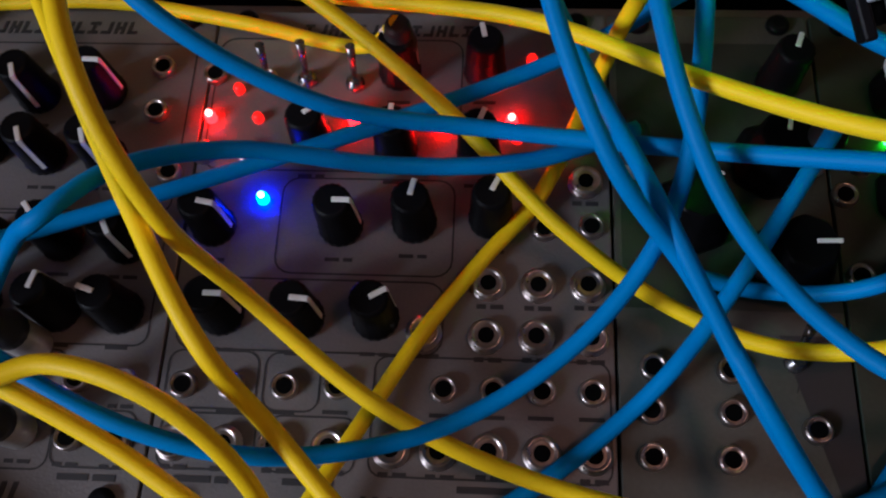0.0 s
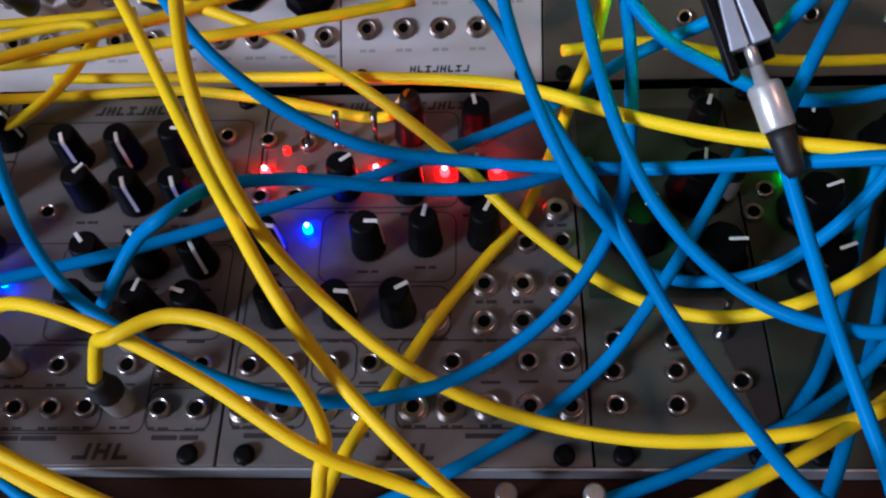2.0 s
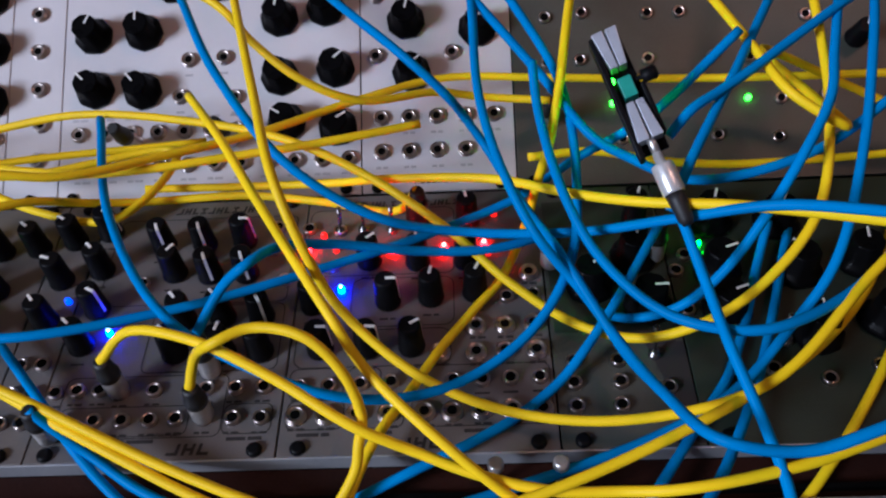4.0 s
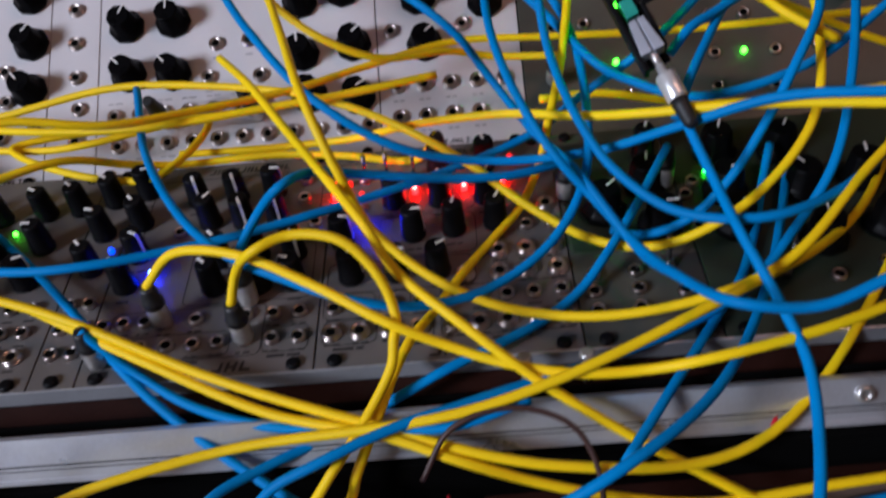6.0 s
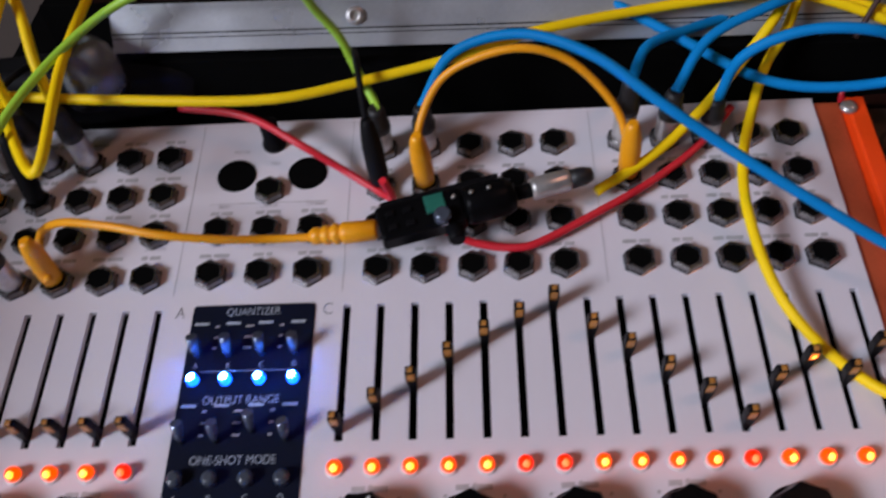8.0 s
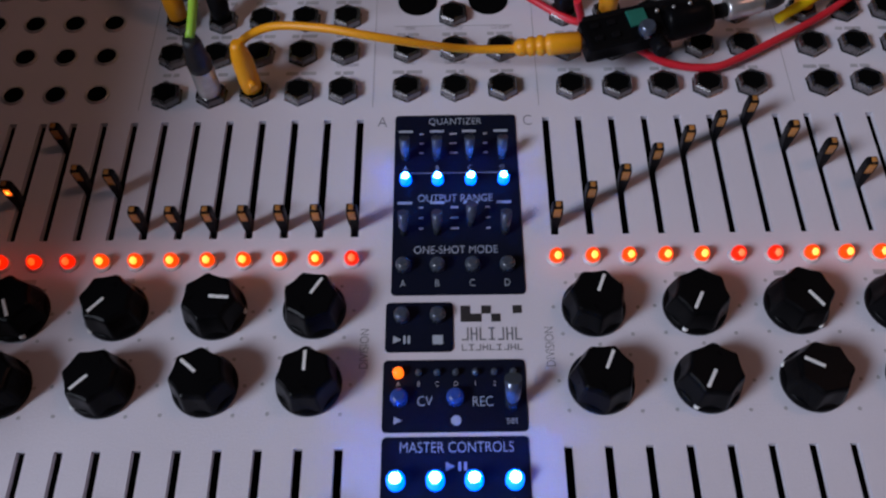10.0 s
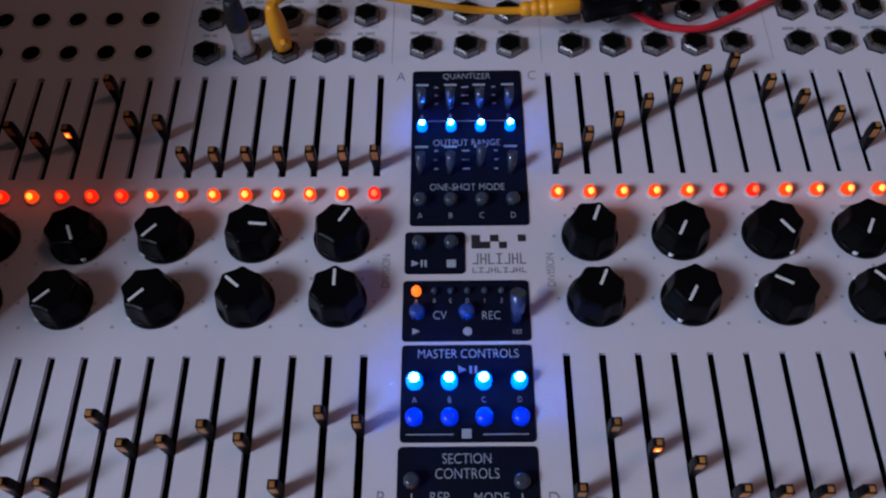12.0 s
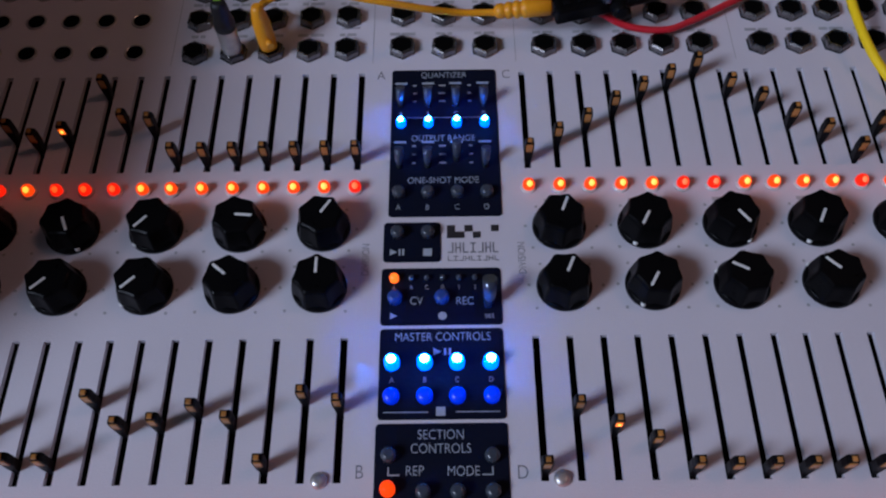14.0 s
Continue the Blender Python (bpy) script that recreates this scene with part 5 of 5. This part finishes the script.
low_ad = thing("inline_adapter", S @ basis((43, 16.5, 17.5), (47, 12.5, 0.5), (0, -0.15, 1)), "black in-line adapter lying over the sequencer jacks", "adapter")
part("body", box(B(), 1, 30, -6.0, 6.5, -5.0, 3.6, 1.2), BLACK_GLOSS, low_ad)
bm = lathe(B(), [(5.6, 30), (6.6, 32), (6.6, 44), (5.5, 47), (3.0, 48)], 20)
part("round_end", bm, BLACK_GLOSS, low_ad, "", RX90)
part("board", box(B(), 3, 44, 4.0, 8.0, -2, 3.0, 0.4), BLACK_PLASTIC, low_ad)
part("green_board", box(B(), 17.5, 24, -1.0, 5.5, 3.5, 4.4, 0.2), PCB, low_ad, "green circuit board")
part("clear_socket", lathe(B(), [(3.0, 3.0), (3.0, 6.2), (2.2, 7.4)], 16, 22, -3.5), CLEAR, low_ad, "clear grey socket")
part("small_knob", lathe(B(), [(1.2, 0), (1.2, 4), (2.9, 4.5), (2.9, 9), (2.2, 10)], 16), BLACK_PLASTIC, low_ad, "", pose(0.0245, -0.0035, 0.002, 78, 0, 0))
for x in (5.5, 11.5):
    for y in (-2.5, 2.5):
        part("chip", box(B(), x - 1.4, x + 1.4, y - 1, y + 1, 3.5, 4.4, 0.2), BLACK_PLASTIC, low_ad)
for x in (27, 33, 39):
    part("solder_pin", lathe(B(), [(0.7, 6.0), (0.7, 6.9), (0.3, 7.2)], 8, x, 1.5), STEEL, low_ad)
part("left_ferrule", lathe(B(), [(2.2, -3), (2.2, 2)], 14), STEEL, low_ad, "", RX90)
part("plug_tip", lathe(B(), [(2.6, 47), (2.6, 54)], 14), BLACK_PLASTIC, low_ad, "", RX90)
part("plug_barrel", lathe(B(), [(3.4, 53.5), (3.9, 54.5), (3.9, 66), (3.4, 67)], 20), STEEL, low_ad, "nickel barrel", RX90)
part("plug_boot", lathe(B(), [(3.3, 66.5), (3.3, 72), (2.3, 75)], 16), RUBBER, low_ad, "black rubber boot", RX90)


def moulded(frame_, foot, top, colour, ringed=False):
    """A moulded plug as one tapered sleeve, with or without grip rings."""
    a, b = Vector(foot) * MM, Vector(top) * MM
    m = frame_ @ Matrix.Translation(a) @ (b - a).to_track_quat("Z", "Y").to_matrix().to_4x4()
    ln = (b - a).length * 1000
    p = thing("moulded_plug", m, "moulded plug sleeve with grip rings" if ringed else "smooth tapered moulded plug sleeve in a jack", "plug", "moulded plugs")
    prof = [(2.3, 0), (3.5, 0.8), (3.7, ln * 0.45), (3.7, ln * 0.5), (3.0, ln * 0.52), (3.0, ln * 0.55), (3.6, ln * 0.57), (3.5, ln * 0.64), (2.9, ln * 0.66), (2.9, ln * 0.69), (3.4, ln * 0.71), (3.3, ln * 0.78), (2.7, ln * 0.8), (2.7, ln * 0.83), (3.1, ln * 0.85), (2.9, ln * 0.94), (1.7, ln)]
    if not ringed:
        prof = [(2.3, 0), (3.4, 0.8), (3.7, ln * 0.2), (3.7, ln * 0.6), (3.3, ln * 0.75), (2.5, ln * 0.92), (1.7, ln)]
    part("sleeve", lathe(B(), prof, 18), colour, p)
    return p


# ---- loose screws under the lower row ----
for x in (35, 57):
    t = thing("thumb_screw", U @ at(x, -9, -7.5), "small steel screw standing out of the wooden board", "screw", "loose screws")
    part("shank", lathe(B(), [(1.2, 0), (1.2, 13)], 12), STEEL, t)
    part("head", lathe(B(), [(2.6, 13), (2.8, 13.6), (2.8, 16), (2.0, 16.8)], 16), STEEL, t)

# ---- small synthesizer beyond the orange cheek ----
mini = thing("small_synth", S @ at(0, 0, -10), "brown-grey small synthesizer with blue-lit and black knobs", "synthesizer")
part("panel", box(B(), 226, 420, -262, 84, -30, 0, 0.8), PANEL_BROWN, mini)
part("edge_strip", box(B(), 221.8, 225.8, -262, 84, -40, 1.5, 0.5), BLACK_PLASTIC, mini)
part("top_board", box(B(), 228, 420, 84.5, 104, -30, 2, 0.8), WOOD_DARK, mini, "dark reddish wooden board")
KNOB_MINI = mesh_of("knob", lathe(B(), [(6.2, 0.4), (6.2, 2.0), (5.4, 3.4), (4.6, 12), (4.0, 12.8)], 28), BLACK_PLASTIC)
PTR_MINI = mesh_of("pointer", box(B(), -0.6, 0.6, 0.2, 4.8, 12.4, 13.2, 0.15), WHITE_MARK)
KNOB_SKIRT = mesh_of("lit_ring", lathe(B(), [(6.0, 0.3), (6.0, 1.4), (5.4, 1.8)], 28), BLUE_BUTTON)
CAP_BLUE = mesh_of("cap", lathe(B(), [(4.75, 11.0), (4.6, 12.2), (3.4, 12.7)], 24), BLUE_CAP)
for x, y, a in ((251.6, 64.3, 80), (252.0, 48.4, 72), (253.2, 32.2, 8), (254.2, 15.5, 118), (254, -3, 30), (254, -23, 60)):
    k = knob(mini, x, y, a, KNOB_MINI, PTR_MINI)
    place("lit_ring", KNOB_SKIRT, k, None, "blue lit ring")
    place("cap", CAP_BLUE, k, None, "blue lit cap")
for x, y, a in ((297.2, 62.0, 115), (294.4, 38.0, -15), (321.5, 66, -20), (324, 40, -35), (300, 10, 20), (328, 12, 40)):
    knob(mini, x, y, a, KNOB_TALL, POINTER_TALL)
for x, y in ((269.2, 63), (279.5, 62), (268.7, 50.3), (278.7, 49.4), (269.6, 39.6), (280.2, 38.5), (270.4, 27.5), (280.2, 27.5), (271, 16), (280.5, 15.6), (272, 4.8), (282, 4), (300, 78), (315, 79)):
    jack(mini, x, y, NUT_SMALL)
for x, y in ((236, 65), (240, 48), (239, 32), (241.5, 15)):
    outline(mini, x - 7, x + 7, y - 7, y + 7, INK, r=6.9, w=0.8)
for y in (62, 49.4, 38.5, 27.5):
    part("printed_line", box(B(), 277, 290, y - 0.2, y + 0.2, 0.02, 0.1), INK, mini)

# ---- black board added behind everything, so that the gaps stay dark ----
back = tagged(new("backdrop", None), kind="structure")
back.matrix_basis = U
part("board", box(B(), -420, 460, -420, 430, -150, -140), BLACK_MATT, back)

# ---- black pouch above the sequencer, and an unseen block added to shade its left ----
bag = thing("pouch_and_shade_block", S @ at(0, 0, 0), "black pouch above the sequencer, with an added unseen block that shades its left end", "pouch")
# block added out of view, keeps window light off the sequencer's left end
bm = B()
bmesh.ops.create_uvsphere(bm, u_segments=40, v_segments=24, radius=1.0)
for v in bm.verts:
    c = v.co
    q = Vector([math.copysign(abs(k) ** 0.55, k) for k in c])
    q += 0.05 * noise.noise_vector(c * 2.3)
    v.co = Vector((-296 + 84 * q.x, -48 + 125 * q.y, 56 + 89 * q.z)) * MM
for f in bm.faces:
    f.smooth = True
part("unseen_shade_block", bm, material("shade_block_black", (0.010, 0.010, 0.011), 0.75, 0.0, 0.3, 60, 0.5, 900), bag)
bm = B()
bmesh.ops.create_uvsphere(bm, u_segments=40, v_segments=16, radius=1.0)
for v in bm.verts:
    c = v.co
    q = Vector([math.copysign(abs(k) ** 0.6, k) for k in c]) + 0.07 * noise.noise_vector(c * 2.9)
    v.co = Vector((-112 + 84 * q.x, 89 + 10 * q.y + 6 * q.x, 12 + 15 * q.z)) * MM
for f in bm.faces:
    f.smooth = True
part("pouch_flap", bm, BLACK_CORD, bag)

# ---- red-sleeved leads by the edge rail ----
for x, y, lean in ((119, -30, 4),):
    r_ = thing("jumper_lead", U @ at(x, y, -13), "red-sleeved jumper lead with a bare steel tip", "lead", "red leads")
    part("sleeve", tube(B(), [(0, 0, 0), (lean * 0.4 * MM, 4 * MM, 4 * MM), (lean * 0.8 * MM, 9 * MM, 6 * MM)], 1.5 * MM, 10), RED, r_, "red sleeve")
    part("pin", tube(B(), [(lean * 0.8 * MM, 9 * MM, 6 * MM), (lean * MM, 12 * MM, 7 * MM)], 0.9 * MM, 8), STEEL, r_, "steel tip")

# ---- moulded plugs and the remaining cords ----
moulded(S, (57.9, 46.9, 2.5), (56.5, 48.6, 27), AMBER)
moulded(S, (130.7, 46.9, 2.5), (130.0, 50.0, 27), AMBER)
moulded(S, (-71.4, 10.3, 2.5), (-73.5, 14, 23), AMBER)
moulded(S, (43.5, 16.5, 18), (20.5, 15.9, 16), AMBER, True)
moulded(S, (-102.6, 45.0, 2.5), (-107, 55, 24), AMBER)
moulded(S, (41.5, 46.9, 2.5), (39.0, 56, 28), BLACK_CORD)
moulded(S, (-86.6, 45.3, 2.5), (-90, 56, 28), BLACK_CORD)


def cord(colour, frame_, points, radius, word):
    pts = [frame_ @ (Vector(p) * MM) for p in points]
    base = Matrix.Translation(pts[0])
    c = thing("patch_cable", base, word, "cable", "patch cables")
    inv = base.inverted()
    part("cord", tube(B(), [inv @ p for p in spline(pts, 10)], radius * MM, 12), colour, c)
    return c


cord(AMBER, S, ((-107, 55, 24), (-113, 64, 34), (-125, 76, 38), (-150, 86, 36), (-175, 92, 30)), 1.45, "thin amber patch cable with moulded plugs")
cord(BLACK_CORD, S, ((39, 56, 28), (37.5, 66, 38), (35, 80, 36), (30, 92, 20)), 1.2, "thin black cord rising from a moulded plug")
cord(BLACK_CORD, S, ((-90, 56, 28), (-91, 66, 36), (-82, 84, 34), (-70, 96, 12)), 1.2, "thin black cord rising from a moulded plug")
cord(BROWN_CORD, U, ((-3, -46, -6), (8, -36, 8), (28, -32, 12), (48, -38, 8), (56, -50, -6), (54, -66, -24)), 1.0, "thin brown cord looping below the rail")
for x, y in ((-102.6, 62.8), (-86.6, 63.0), (-71.2, 63.3)):
    p_ = thing("patch_plug", S @ at(x, y), "nickel plug with a black boot in a jack", "plug", "plugs in the sequencer")
    place("barrel", PLUG_BARREL, p_, None, "nickel barrel")
    place("boot", PLUG_BOOT, p_, None, "black rubber boot")
for x, y in ((-205, 57), (-200, 40), (-222, 30)):
    p_ = thing("patch_plug", U @ at(x, y), "nickel plug with a black boot in a jack", "plug", "plugs in the rack")
    place("barrel", PLUG_BARREL, p_, None, "nickel barrel")
    place("boot", PLUG_BOOT, p_, None, "black rubber boot")
cord(YELLOW, S, ((-86.6, 63.0, 31), (-88, 70, 48), (-84, 90, 60), (-80, 130, 62)), 1.85, "yellow patch cable rising from a plug")
cord(YELLOW, S, ((-71.2, 63.3, 31), (-74, 72, 46), (-84, 96, 56), (-110, 120, 58)), 1.85, "yellow patch cable rising from a plug")

# ---- clear cap at the end of the edge rail ----
cap = thing("plastic_cap", U @ at(-276, -42, -22), "clear grey ribbed plastic cap beside the rail", "cap")
part("shell", lathe(B(), [(10.5, 0), (10.5, 9), (9.6, 15), (7.2, 19), (3.5, 21)], 40, wave=lambda a: 1 + 0.03 * math.cos(14 * a)),
     material("clear_grey_plastic", (0.55, 0.58, 0.62), 0.22, 0.0, 0.1, 120, transmit=0.75), cap)
part("rim", lathe(B(), [(11.6, -2), (11.6, 0.4), (11.0, 0.9)], 40), BLACK_PLASTIC, cap, "black rim")
tip_ = thing("jumper_lead", S @ at(215.5, 80.5, -2), "red-sleeved jumper lead standing above the orange cheek", "lead", "red leads")
part("sleeve", tube(B(), [(0, 0, 0), (0.0002, 0.003, 0.003), (0.0003, 0.006, 0.005)], lambda f: 0.0015 - 0.0009 * f, 10), RED, tip_, "red sleeve")
